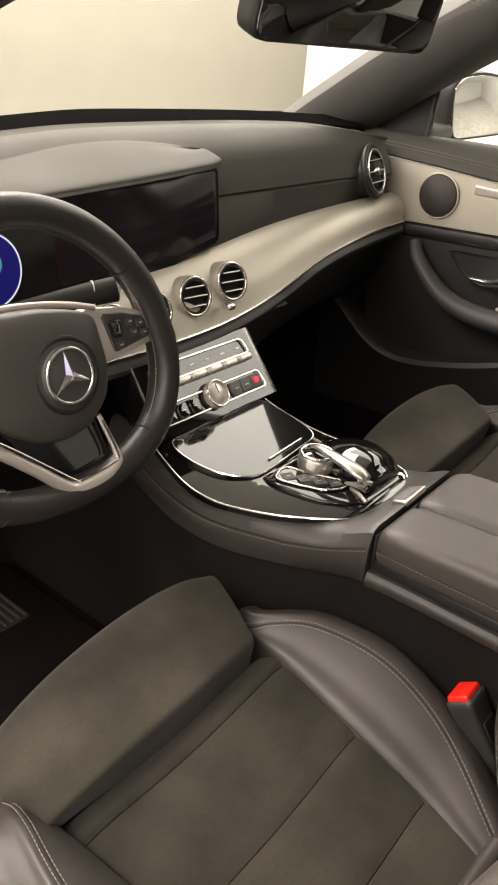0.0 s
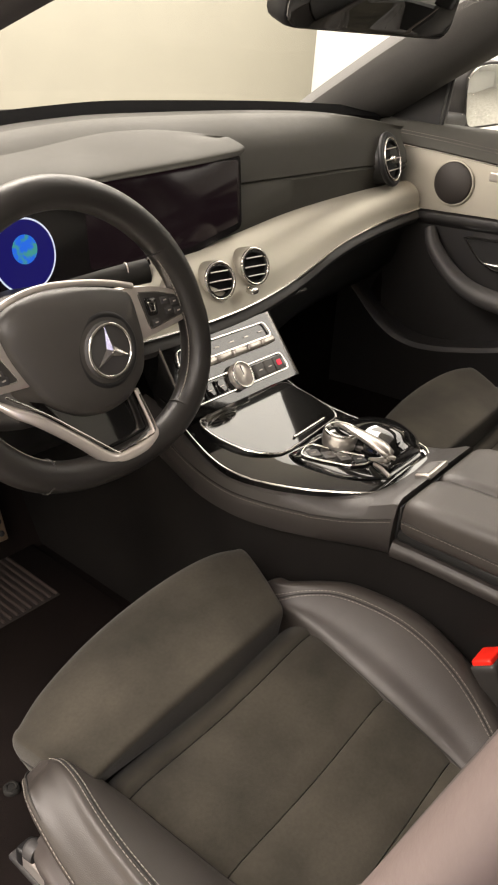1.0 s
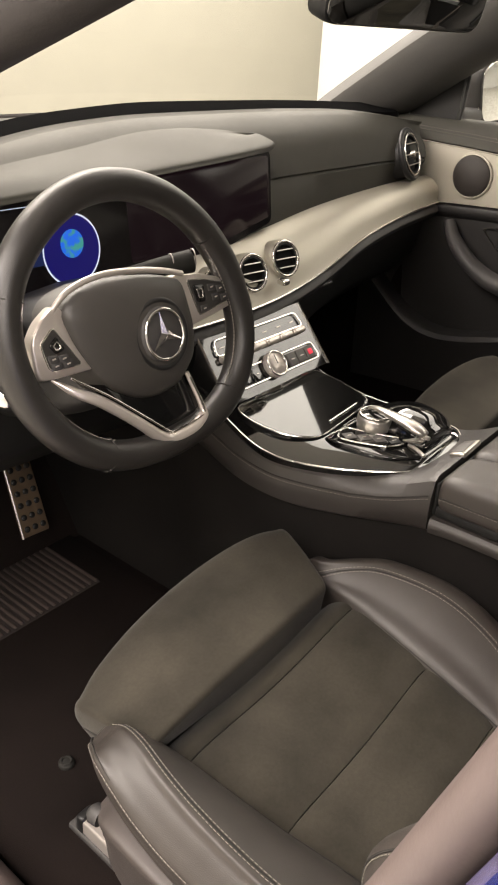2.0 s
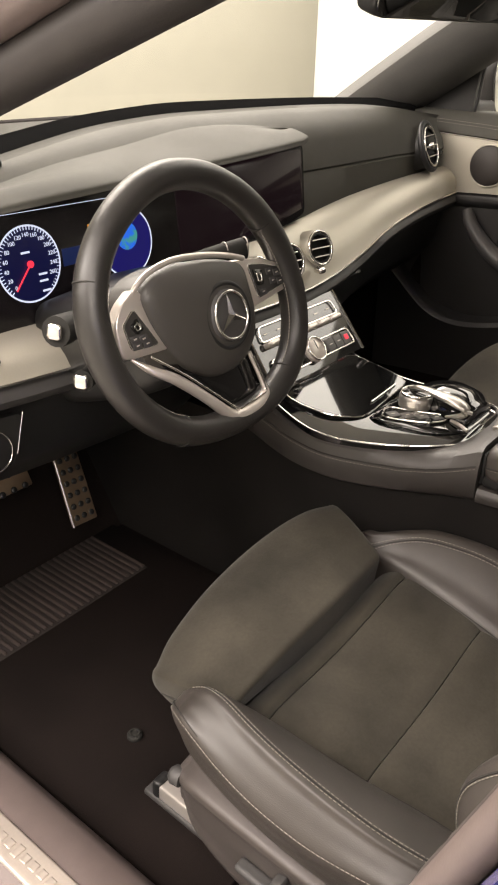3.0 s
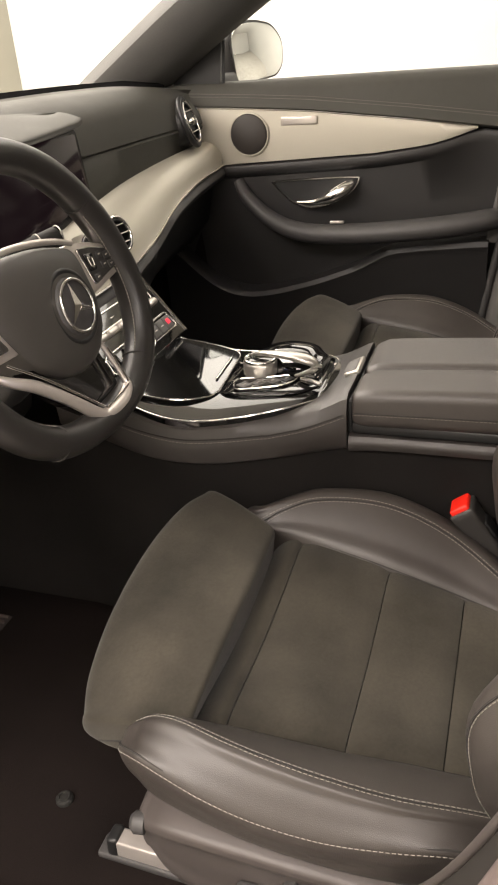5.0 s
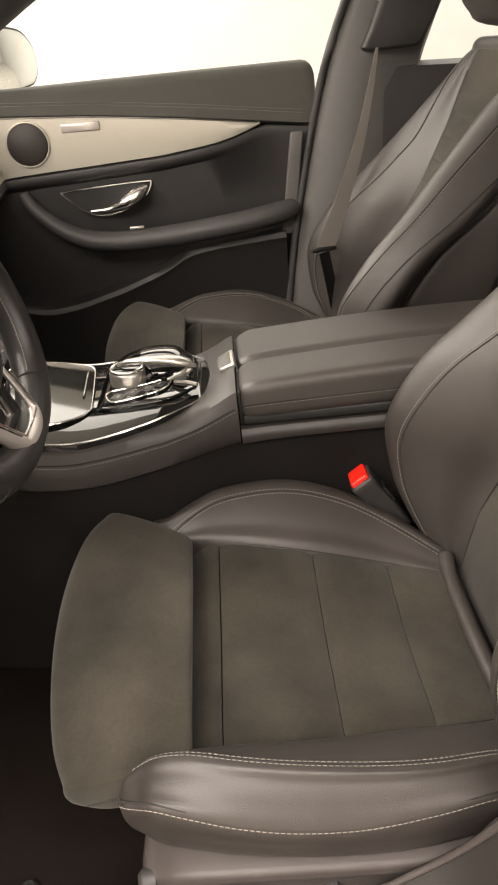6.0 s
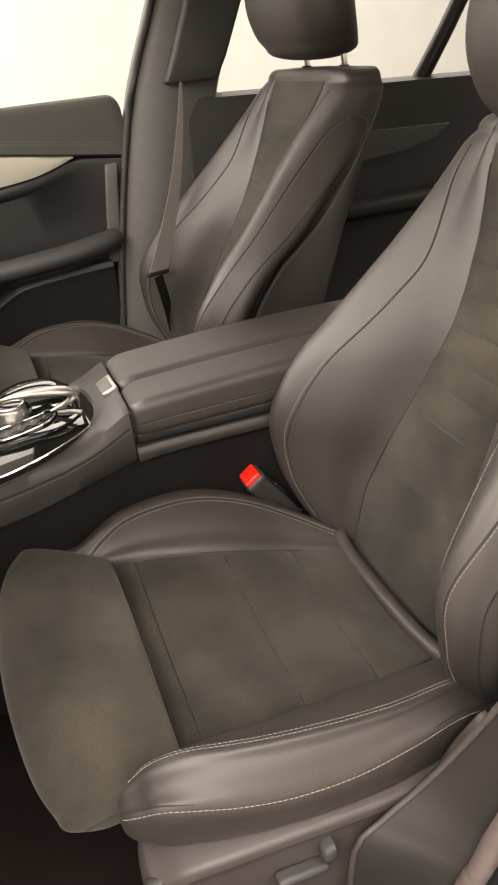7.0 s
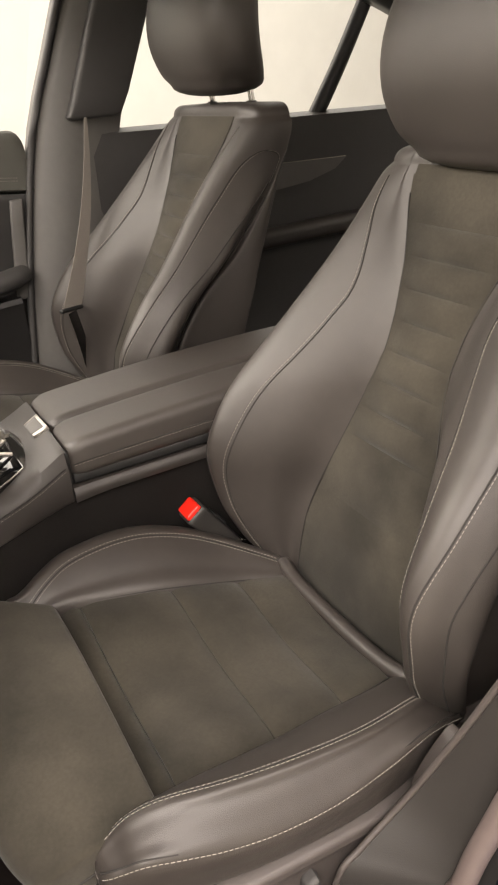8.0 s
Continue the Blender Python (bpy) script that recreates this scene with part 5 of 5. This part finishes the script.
for z0, z1, w in ((0.022, 0.046, 0.104), (-0.036, -0.008, 0.110)):
    ring = rounded_outline([(-w, z0), (w, z0), (w - 0.006, z1), (-w + 0.006, z1)], 0.008)
    part("button_row_frame", moved(tube_mesh([(x, -0.003, z) for x, z in ring], 0.0016, 6, closed=True, up=(0, 1, 0)), PANEL), CHROME, climate)
for i in range(6):
    x = -0.085 + i * 0.034
    part("toggle", moved(slab([(-0.012, x - 0.0155, x + 0.0155, 0.010, 0.021), (0.004, x - 0.0155, x + 0.0155, 0.010, 0.021)], 0.004, n=4), PANEL), SILVER, climate, "satin metal toggle switch")
    part("key_mark", moved(rbox(x - 0.005, x + 0.005, -0.0012, 0.001, 0.032, 0.034, 0.0003, 1), PANEL), SILVER, climate)
clock = part("clock", moved(disc(0.0205, 0.012, 40, 0.003), PANEL @ pose(0.0, -0.010, -0.020)), SILVER, climate, "round silver clock")
part("clock_ring", moved(torus(0.0195, 0.0018, 40, 8), PANEL @ pose(0.0, -0.0105, -0.020)), CHROME, clock)
part("clock_hand", moved(rbox(-0.0006, 0.0006, -0.0125, -0.011, -0.021, -0.006, 0.0003, 1), PANEL), DARK, clock)
for i, x in enumerate((-0.095, -0.070, -0.045, 0.045, 0.068, 0.091)):
    part("panel_button", moved(rbox(x - 0.0105, x + 0.0105, -0.005, 0.002, -0.034, -0.012, 0.002), PANEL), PIANO if i < 3 else PLASTIC_GREY, climate)
    part("button_mark", moved(rbox(x - 0.004, x + 0.004, -0.0058, -0.0045, -0.024, -0.0225, 0.0003, 1), PANEL), RED if i == 5 else SILVER, climate)
part("hazard_mark", moved(rbox(0.086, 0.096, -0.0062, -0.0045, -0.027, -0.018, 0.001, 1), PANEL), LIT_RED, climate, "lit red hazard button")

# controller: dial, switch row, touchpad bridge
ctl = part("controller_base", slab([(0.440, -0.030, 0.060, 0.3565, 0.3640), (0.48, -0.068, 0.092, 0.3565, 0.3655), (0.545, -0.078, 0.098, 0.3545, 0.3655), (0.575, -0.070, 0.080, 0.3525, 0.3605)], 0.003, n=12), PIANO, con, "gloss black controller plinth")
fr = rounded_outline([(-0.073, 0.553), (-0.046, 0.563), (-0.035, 0.558), (-0.026, 0.524), (-0.010, 0.486), (-0.015, 0.475), (-0.030, 0.478), (-0.048, 0.489), (-0.065, 0.525)], 0.008)
part("switch_plate", loft([[(x, y, z) for x, y in fr] for z in (0.3585, 0.3680)]), PIANO, ctl, smooth=False)
part("switch_frame", tube_mesh([(x, y, 0.3685) for x, y in fr], 0.0013, 6, closed=True), CHROME, ctl)
for k in range(4):
    m = pose(-0.055 + 0.031 * k / 3, 0.544 - 0.053 * k / 3, 0.3670, 0, 0, -30)
    part("switch_key", moved(rbox(-0.0085, 0.0085, -0.0085, 0.0085, 0, 0.0022, 0.0008), m), PLASTIC_GREY if k < 3 else DARK, ctl)
    part("key_mark", moved(rbox(-0.003, 0.003, -0.0006, 0.0006, 0.0020, 0.0028, 0.0002, 1), m), SILVER, ctl)
dial_ob = part("rotary_dial", moved(disc(0.0245, 0.020, 48, 0.004), pose(-0.006, 0.535, 0.3885, -90)), SATIN, ctl, "knurled silver rotary dial")
part("dial_ring", moved(torus(0.0215, 0.0024, 48, 8), pose(-0.006, 0.535, 0.3890, -90)), CHROME, dial_ob)
part("dial_top", moved(disc(0.0195, 0.004, 40, 0.001), pose(-0.006, 0.535, 0.3900, -90)), PIANO, dial_ob)
bridge = spline([(-0.004, 0.546, 0.3925, 0.003), (-0.010, 0.532, 0.3995, 0.0055), (-0.019, 0.504, 0.4025, 0.0085), (-0.025, 0.477, 0.4025, 0.0105), (-0.027, 0.459, 0.3995, 0.0115), (-0.025, 0.449, 0.3935, 0.0105), (-0.026, 0.452, 0.3845, 0.0085), (-0.021, 0.466, 0.3765, 0.0055), (-0.016, 0.480, 0.3705, 0.003)], 44)
part("bridge", tube_mesh(bridge[:, :3], bridge[:, 3], 18, flat=0.55), SATIN, ctl, "polished silver hand rest edge")
# Silver strip modelled where the deck mirrors the bridge's foot.
part("bridge_reflection", tube_mesh(spline([(-0.016, 0.472, 0.3665, 0.003), (-0.022, 0.456, 0.3665, 0.0045), (-0.029, 0.441, 0.3645, 0.003)], 8)[:, :3], 0.0026, 8), SILVER, ctl)
pad = profile_loft([(0.560, [(0.034, 0.3605), (0.038, 0.3695), (0.058, 0.3725), (0.076, 0.3675), (0.080, 0.3605)]), (0.54, [(0.010, 0.3605), (0.016, 0.3785), (0.046, 0.3865), (0.086, 0.3765), (0.096, 0.3605)]), (0.505, [(-0.002, 0.3605), (0.004, 0.3865), (0.040, 0.3965), (0.088, 0.3825), (0.102, 0.3605)]), (0.470, [(-0.010, 0.3605), (-0.004, 0.3885), (0.032, 0.3975), (0.076, 0.3825), (0.090, 0.3605)]), (0.452, [(-0.010, 0.3605), (-0.006, 0.3805), (0.026, 0.3865), (0.058, 0.3765), (0.070, 0.3605)])], "y", 22, 36, 0.008)
part("touchpad", pad, PIANO, ctl, "gloss black touchpad hand rest")

# split armrest
for sg in (-1, 1):
    st = [(0.386, -0.0145, 0.1035, 0.336, 0.386), (0.34, -0.014, 0.106, 0.339, 0.392), (0.15, -0.014, 0.107, 0.343, 0.400), (-0.08, -0.014, 0.105, 0.345, 0.398), (-0.14, -0.012, 0.10, 0.342, 0.378)]
    if sg < 0:
        st = [(y, -a1, -0.0155, b0, b1) for y, a0, a1, b0, b1 in st]
    lid2 = part("armrest_lid", slab(st, 0.014, n=18, rn=6), LEATHER, con, "padded dark leather armrest lid")
    q = spline(st, 60)
    part("stitching", stitches([((a1 if sg > 0 else a0) + (0.0005 if sg > 0 else -0.0005), y, b0 + 0.021) for y, a0, a1, b0, b1 in q][3:-3], radius=0.0003, lift=(0, 0, 0)), THREAD, lid2)
    part("seam", tube_mesh([((a1 if sg > 0 else a0), y, b0 + 0.023) for y, a0, a1, b0, b1 in q][2:-2], 0.0009, 5), SEAM, lid2)
# Black boxes give the armrest's open gaps their shade.
part("lid_gap_shade", rbox(-0.101, 0.101, -0.13, 0.383, 0.330, 0.345, 0.003), DARK, con, "black box for the shade in the gap under the armrest lid")
part("front_gap_shade", slab([(0.388, -0.099, 0.099, 0.330, 0.376), (0.383, -0.099, 0.099, 0.330, 0.376)], 0.002, n=3), DARK, con)
LATCH = Matrix.Translation((-0.002, 0.399, 0.3838)) @ pose(0, 0, 0, -24, 0, 2)
latch = part("armrest_latch", moved(slab([(-0.0115, -0.027, 0.027, -0.006, 0.0012), (0.0115, -0.024, 0.024, -0.006, 0.0012)], 0.0018, n=4), LATCH), SATIN, con, "satin chrome armrest latch")
part("latch_button", moved(slab([(-0.0070, -0.021, 0.021, -0.002, 0.0020), (0.0118, -0.018, 0.018, -0.002, 0.0020)], 0.0009, n=4), LATCH), PLASTIC_GREY, latch)

# ---- passenger door ----
door = thing("door_1", "closed passenger door with champagne trim and dark armrest", "car door", kind="structure")
DY = np.r_[np.linspace(0.99, 0.21, 24), 0.199, 0.189, 0.181, 0.1765, 0.175]


def door_x(y):
    return at_x(y, (0.17, 0.30, 0.60, 0.80, 0.92, 1.0), (0.712, 0.722, 0.724, 0.718, 0.705, 0.690))


def trim_up(y):
    return at_x(y, (0.17, 0.22, 0.29, 0.43, 0.64, 0.80, 0.99), (0.598, 0.604, 0.613, 0.632, 0.656, 0.668, 0.680))


def trim_lo(y):
    return at_x(y, (0.17, 0.22, 0.29, 0.34, 0.39, 0.50, 0.63, 0.85, 0.99), (0.596, 0.600, 0.610, 0.592, 0.580, 0.567, 0.561, 0.552, 0.550))


rows = []
for y in DY:
    x, u = door_x(y), trim_up(y)
    c = 0.026 * (1 - math.sqrt(1 - min(1.0, max(0.0, 0.201 - y) / 0.0262) ** 2))
    rows.append([(x + 0.045, y, 0.713 - c), (x + 0.030, y, 0.721 - c), (x + 0.016, y, 0.716 - c), (x + 0.006, y, 0.700 - c), (x + 0.002, y, u + 0.010), (x - 0.001, y, u + 0.004), (x + 0.004, y, u), (x + 0.05, y, u - 0.01), (x + 0.08, y, 0.70 - c)])
part("upper_trim", loft(rows), DASH_LEATHER, door, "grey leather door top")
TY = np.linspace(0.99, 0.292, 24)
rows = []
for y in TY:
    x, u, l = door_x(y), trim_up(y), trim_lo(y)
    l = min(l, u - 0.002)
    rows.append([(x + 0.004, y, u - 0.0005), (x + 0.001, y, u - 0.002), (x - 0.003, y, (u + l) / 2), (x - 0.001, y, l + 0.001), (x + 0.004, y, l), (x + 0.03, y, l + 0.0005), (x + 0.03, y, u - 0.001)])
dtrim = part("trim_panel", loft(rows), TRIM, door, "satin champagne metal trim panel")
part("trim_line", tube_mesh([(door_x(y) - 0.001, y, trim_up(y)) for y in TY], 0.0009, 6), CHROME, dtrim)
rows = []
for y in DY:
    x, l = door_x(y), trim_lo(y)
    k = at_x(y, (0.17, 0.27, 0.42), (-0.1, 0.0, 1.0))
    rows.append([(x + 0.006, y, l - 0.001), (x + 0.004 - 0.011 * k, y, l - 0.004), (x + 0.004 - 0.014 * k, y, l - 0.014), (x + 0.004 - 0.009 * k, y, l - 0.024), (x + 0.005, y, l - 0.03), (x + 0.006, y, 0.46), (x + 0.012, y, 0.36), (x + 0.02, y, 0.25), (x + 0.03, y, 0.10), (x + 0.09, y, 0.08), (x + 0.09, y, l - 0.002)])
part("lower_panel", loft(rows), DOOR_SHADED, door, "lower door panel, coloured near black for the shade low in the door")
arm = spline([(0.704, 0.800, 0.520, 0.012), (0.690, 0.775, 0.485, 0.017), (0.678, 0.715, 0.438, 0.021), (0.670, 0.64, 0.414, 0.024), (0.668, 0.52, 0.412, 0.026), (0.670, 0.36, 0.424, 0.027), (0.684, 0.265, 0.436, 0.026), (0.70, 0.235, 0.440, 0.022)], 30)
part("armrest", tube_mesh(arm[:, :3], arm[:, 3], 14, flat=0.85), PLASTIC, door, "padded dark armrest sweeping up to the trim")
rows = []
for y in np.linspace(0.985, 0.255, 40):
    z = soft_x(y, (0.255, 0.40, 0.47, 0.51, 0.53, 0.62, 0.72, 0.79, 0.85, 0.90, 0.99), (0.396, 0.385, 0.376, 0.350, 0.340, 0.308, 0.282, 0.273, 0.288, 0.325, 0.42), 0.025)
    x = door_x(y)
    rows.append([(x - 0.006, y, z), (x - 0.030, y, z - 0.004), (x - 0.036, y, z - 0.014), (x - 0.028, y, z - 0.03), (x - 0.02, y, 0.12), (x + 0.03, y, 0.10), (x + 0.03, y, z)])
part("door_pocket", loft(rows), DOOR_SHADED, door, "door pocket, coloured near black for the shade low in the door")
bez = [(0.726, 0.514), (0.70, 0.516), (0.62, 0.5195), (0.545, 0.521), (0.532, 0.517), (0.548, 0.492), (0.59, 0.468), (0.64, 0.459), (0.675, 0.468), (0.70, 0.487)]
bz = spline([(0, y, z) for y, z in bez + bez[:1]], 50)[:-1]
part("handle_bezel", tube_mesh([(door_x(y) - 0.004, y, z) for _, y, z in bz], 0.0024, 6, closed=True, up=(1, 0, 0)), CHROME, door, "bright bezel round the handle recess")
part("handle_recess", ([(door_x(y) - 0.0015, y, z) for _, y, z in bz], [tuple(range(len(bz)))]), DARK, door)
hd = spline([(0.706, 0.665, 0.472, 0.005), (0.700, 0.62, 0.474, 0.011), (0.696, 0.588, 0.485, 0.019), (0.698, 0.560, 0.500, 0.020), (0.706, 0.542, 0.512, 0.010)], 18)
part("door_handle", tube_mesh(hd[:, :3], hd[:, 3], 12, flat=0.7), CHROME, door, "satin chrome door handle")
sp = moved(disc(0.042, 0.010, 44, 0.004), pose(door_x(0.772) - 0.010, 0.772, 0.615, 0, 0, -90))
part("loudspeaker", sp, PERFORATED, dtrim, "round dark perforated loudspeaker grille")
part("speaker_rim", moved(torus(0.043, 0.0026, 44, 8), pose(door_x(0.772) - 0.004, 0.772, 0.615, 0, 0, -90)), TRIM, dtrim)
part("ambient_strip", rbox(door_x(0.66) - 0.0042, door_x(0.66) + 0.002, 0.620, 0.700, 0.629, 0.647, 0.004), SILVER, dtrim)
part("seat_switch", rbox(0.663, 0.672, 0.555, 0.585, 0.434, 0.440, 0.002), SILVER, door)
part("mirror_sail", loft([[(x, 0.975, 0.698), (x, 0.838, 0.704), (x, 0.830, 0.80), (x, 0.842, 0.815)] for x in (0.735, 0.765)]), DARK, door, "black triangular panel at the mirror", smooth=False)
part("sail_edge", tube_mesh(spline([(0.738, 0.832, 0.706), (0.742, 0.828, 0.76), (0.748, 0.826, 0.815)], 10), 0.0035, 8), DARK, door)

part("rear_strip", slab([(0.385, 0.700, 0.712, 0.232, 0.262), (0.590, 0.702, 0.714, 0.205, 0.232)], 0.004, "z", n=5), PLASTIC_GREY, door, "upright grey strip")
for k in (0.0, 0.006):
    part("stitching", stitches([(door_x(y) + 0.0035, y, trim_up(y) + 0.022 + k) for y in np.linspace(0.96, 0.20, 60)], lift=(-0.001, 0, 0)), THREAD, door)

# passenger door mirror
dm = thing("door_mirror", "passenger door mirror in a dark housing", "door mirror")
MM = pose(0.988, 0.835, 0.768, 0, 0, -14) @ Matrix.Scale(1.05, 4)
mo = rounded_outline([(-0.112, 0.052), (-0.02, 0.066), (0.07, 0.056), (0.115, 0.022), (0.115, -0.025), (0.085, -0.048), (-0.075, -0.060), (-0.092, -0.045)], 0.04)
part("housing", moved(extrude_outline([(x * 1.07, z * 1.10) for x, z in mo], -0.004, 0.06, 0.03), MM), PLASTIC, dm)
part("mirror_glass", moved(extrude_outline(mo, -0.006, 0.004, 0.01), MM), MIRROR, dm, "bright mirror glass")
part("mirror_foot", rbox(0.79, 0.90, 0.85, 0.90, 0.70, 0.735, 0.012), PLASTIC, dm)

# rear-view mirror
rv = thing("rear_view_mirror", "frameless rear-view mirror in a black housing", "mirror")
RV = pose(-0.066, 0.525, 0.895, 17, 0, -17)
ro = rounded_outline([(-0.110, -0.030), (-0.108, 0.045), (0.112, 0.045), (0.116, -0.030)], 0.018)
part("housing", moved(extrude_outline([(x * 1.02, z * 1.04) for x, z in ro], 0.002, 0.030, 0.03), RV), DARK, rv)
part("mirror_glass", moved(extrude_outline([(x * 0.985, z * 0.96) for x, z in ro], 0.0, 0.006, 0.01), RV), MIRROR_DARK, rv)
part("mirror_arm", tube_mesh([(-0.08, 0.55, 0.91), (-0.08, 0.58, 1.0), (-0.08, 0.50, 1.10)], 0.012, 8), PLASTIC, rv)

# ---- rear of the cabin, seen past the seats ----
REAR = pose(0.0214, 0.0295, -0.0082, 2.34, -0.67, 0.45) @ Matrix.Scale(0.968, 4)
rd = thing("door_2", "closed dark rear passenger door with slim trim", "car door", kind="structure")
part("rear_door_panel", loft([[(0.735, y, 0.722), (0.715, y, 0.715), (0.708, y, 0.62), (0.71, y, 0.40), (0.72, y, 0.10), (0.78, y, 0.10), (0.78, y, 0.722)] for y in (0.03, -0.3, -0.6, -0.95)]), PLASTIC, rd, "dark rear door panel")
rt = [(-0.30, 0.612), (-0.636, 0.612), (-0.60, 0.585), (-0.52, 0.562), (-0.40, 0.548), (-0.30, 0.545)]
part("rear_trim", moved(extrude_outline([(y, z) for y, z in rt], 0.0, 0.008, 0.01), pose(0.706, 0, 0, 0, 0, 90)), PLASTIC_GREY, rd, "slim grey trim panel")
part("rear_trim_line", tube_mesh([(0.704, y, z) for y, z in rt + rt[:1]], 0.0015, 6), CHROME, rd)
part("rear_armrest", slab([(-0.12, 0.665, 0.715, 0.40, 0.45), (-0.75, 0.665, 0.715, 0.43, 0.48)], 0.02, n=6), LEATHER, rd)
rd.matrix_basis = REAR
rs = thing("rear_bench", "dark leather rear bench in shadow", "rear seat")
rs.matrix_basis = REAR
part("bench", slab([(-0.48, -0.66, 0.66, 0.10, 0.26), (-0.95, -0.66, 0.66, 0.10, 0.24)], 0.04, n=8), LEATHER, rs)
part("bench_back", slab([(0.22, -0.66, 0.66, -1.12, -0.93), (0.70, -0.60, 0.60, -1.25, -1.10)], 0.04, "z", n=8), LEATHER, rs)


# ---- belts and buckle ----
def buckle(at, label):
    b = thing("belt_buckle", label, "belt buckle", "belt buckles")
    m = Matrix.Translation(at) @ pose(0, 0, 0, -36, 0, 0)
    part("body", moved(slab([(-0.10, -0.015, 0.015, -0.014, 0.014), (-0.03, -0.018, 0.018, -0.015, 0.015), (0.0, -0.020, 0.020, -0.017, 0.017)], 0.005, "z", n=6), m), BUCKLE, b)
    part("release_button", moved(slab([(-0.010, -0.0165, 0.0165, -0.013, 0.013), (0.006, -0.0165, 0.0165, -0.013, 0.013)], 0.003, "z", n=4), m), RED, b, "bright red release button")
    part("lock_plate", moved(rbox(-0.012, 0.012, -0.0185, -0.015, -0.055, -0.03, 0.003), m), DARK, b)
    return b


buckle((-0.116, 0.238, 0.246), "grey seat belt buckle with a bright red button")
belt = thing("seat_belt", "grey seat belt hanging beside the passenger seat", "seat belt")
belt.matrix_basis = REAR
pts = spline([(0.618, 0.066, 0.755), (0.586, 0.086, 0.67), (0.556, 0.112, 0.58), (0.532, 0.145, 0.49), (0.516, 0.172, 0.425), (0.511, 0.182, 0.402)], 22)
rows = []
for i, (x, y, z) in enumerate(pts):
    w = 0.003 + 0.018 * min(1, i / 17)
    rows.append([(x - w * 0.3, y + w, z), (x + w * 0.3, y - w, z), (x + w * 0.3 + 0.002, y - w, z), (x - w * 0.3 + 0.002, y + w, z)])
part("webbing", loft(rows), WEBBING, belt)
part("tongue", moved(slab([(-0.028, -0.006, 0.006, -0.003, 0.006), (0.028, -0.006, 0.006, -0.003, 0.006)], 0.004, n=5), pose(0.510, 0.185, 0.399, 0, 0, 20)), DARK, belt, "black belt tongue")
part("lower_webbing", loft([[(x - 0.012, y + 0.012, z), (x + 0.012, y - 0.012, z), (x + 0.014, y - 0.012, z), (x - 0.010, y + 0.012, z)] for x, y, z in spline([(0.505, 0.185, 0.395), (0.52, 0.17, 0.33), (0.56, 0.15, 0.24), (0.60, 0.14, 0.16)], 10)]), DARK, belt)

# ---- footwell ----
HEEL = material("heel_pad", (0.017, 0.012, 0.0105), 0.9, noise_scale=300, noise_amount=0.2)
mat = thing("floor_mat", "dark carpet floor mat with a ribbed heel pad", "floor mat")
part("carpet", rbox(-0.615, -0.155, 0.42, 1.06, -0.003, 0.008, 0.004), CARPET, mat)
for k in range(27):
    x = -0.546 + k * 0.0126
    part("rib", rbox(x, x + 0.0068, 0.914, 1.054, 0.0075, 0.0130, 0.002, 1), RUBBER_MAT, mat)
part("heel_pad", rbox(-0.55, -0.21, 0.910, 1.058, 0.006, 0.0085, 0.002), HEEL, mat, "ribbed brown heel pad")
part("mat_button", joined(moved(disc(0.0105, 0.006, 24, 0.002), pose(-0.487, 0.653, 0.014, -90)), moved(torus(0.0065, 0.0016, 20, 6), pose(-0.487, 0.653, 0.0145, -90))), MATT_DARK, mat, "round mat fastener")
def pedal(name, label, m, w, h, rows):
    p = thing(name, label, "pedal", "pedals")
    part("plate", moved(slab([(-h, -w, w, 0, 0.008), (h, -w * 0.9, w * 0.9, 0, 0.008)], 0.003, "z", n=4), m), PEDAL, p)
    part("edge", moved(tube_mesh([(-w, 0.0, -h), (-w * 0.9, 0.0, h)], 0.0018, 6), m), SILVER, p)
    for r in range(rows):
        for c in range(3):
            part("rubber_stud", moved(disc(0.0052, 0.004, 12, 0.001), m @ pose((-0.58 + c * 0.58) * w, -0.003, -h * 0.86 + r * h * 1.72 / (rows - 1))), DARK, p)
    part("arm", moved(slab([(-0.02, -0.010, 0.010, 0.006, 0.020), (0.22, -0.010, 0.010, 0.020, 0.036)], 0.003, "z", n=4), m), DARK, p)
    return p


pedal("accelerator_pedal", "drilled metal accelerator pedal in the dark footwell", pose(-0.266, 1.03, 0.186, -24, 4), 0.027, 0.095, 9)
pedal("brake_pedal", "drilled metal brake pedal beside the accelerator", pose(-0.392, 1.02, 0.235, -24, 0), 0.036, 0.030, 3)
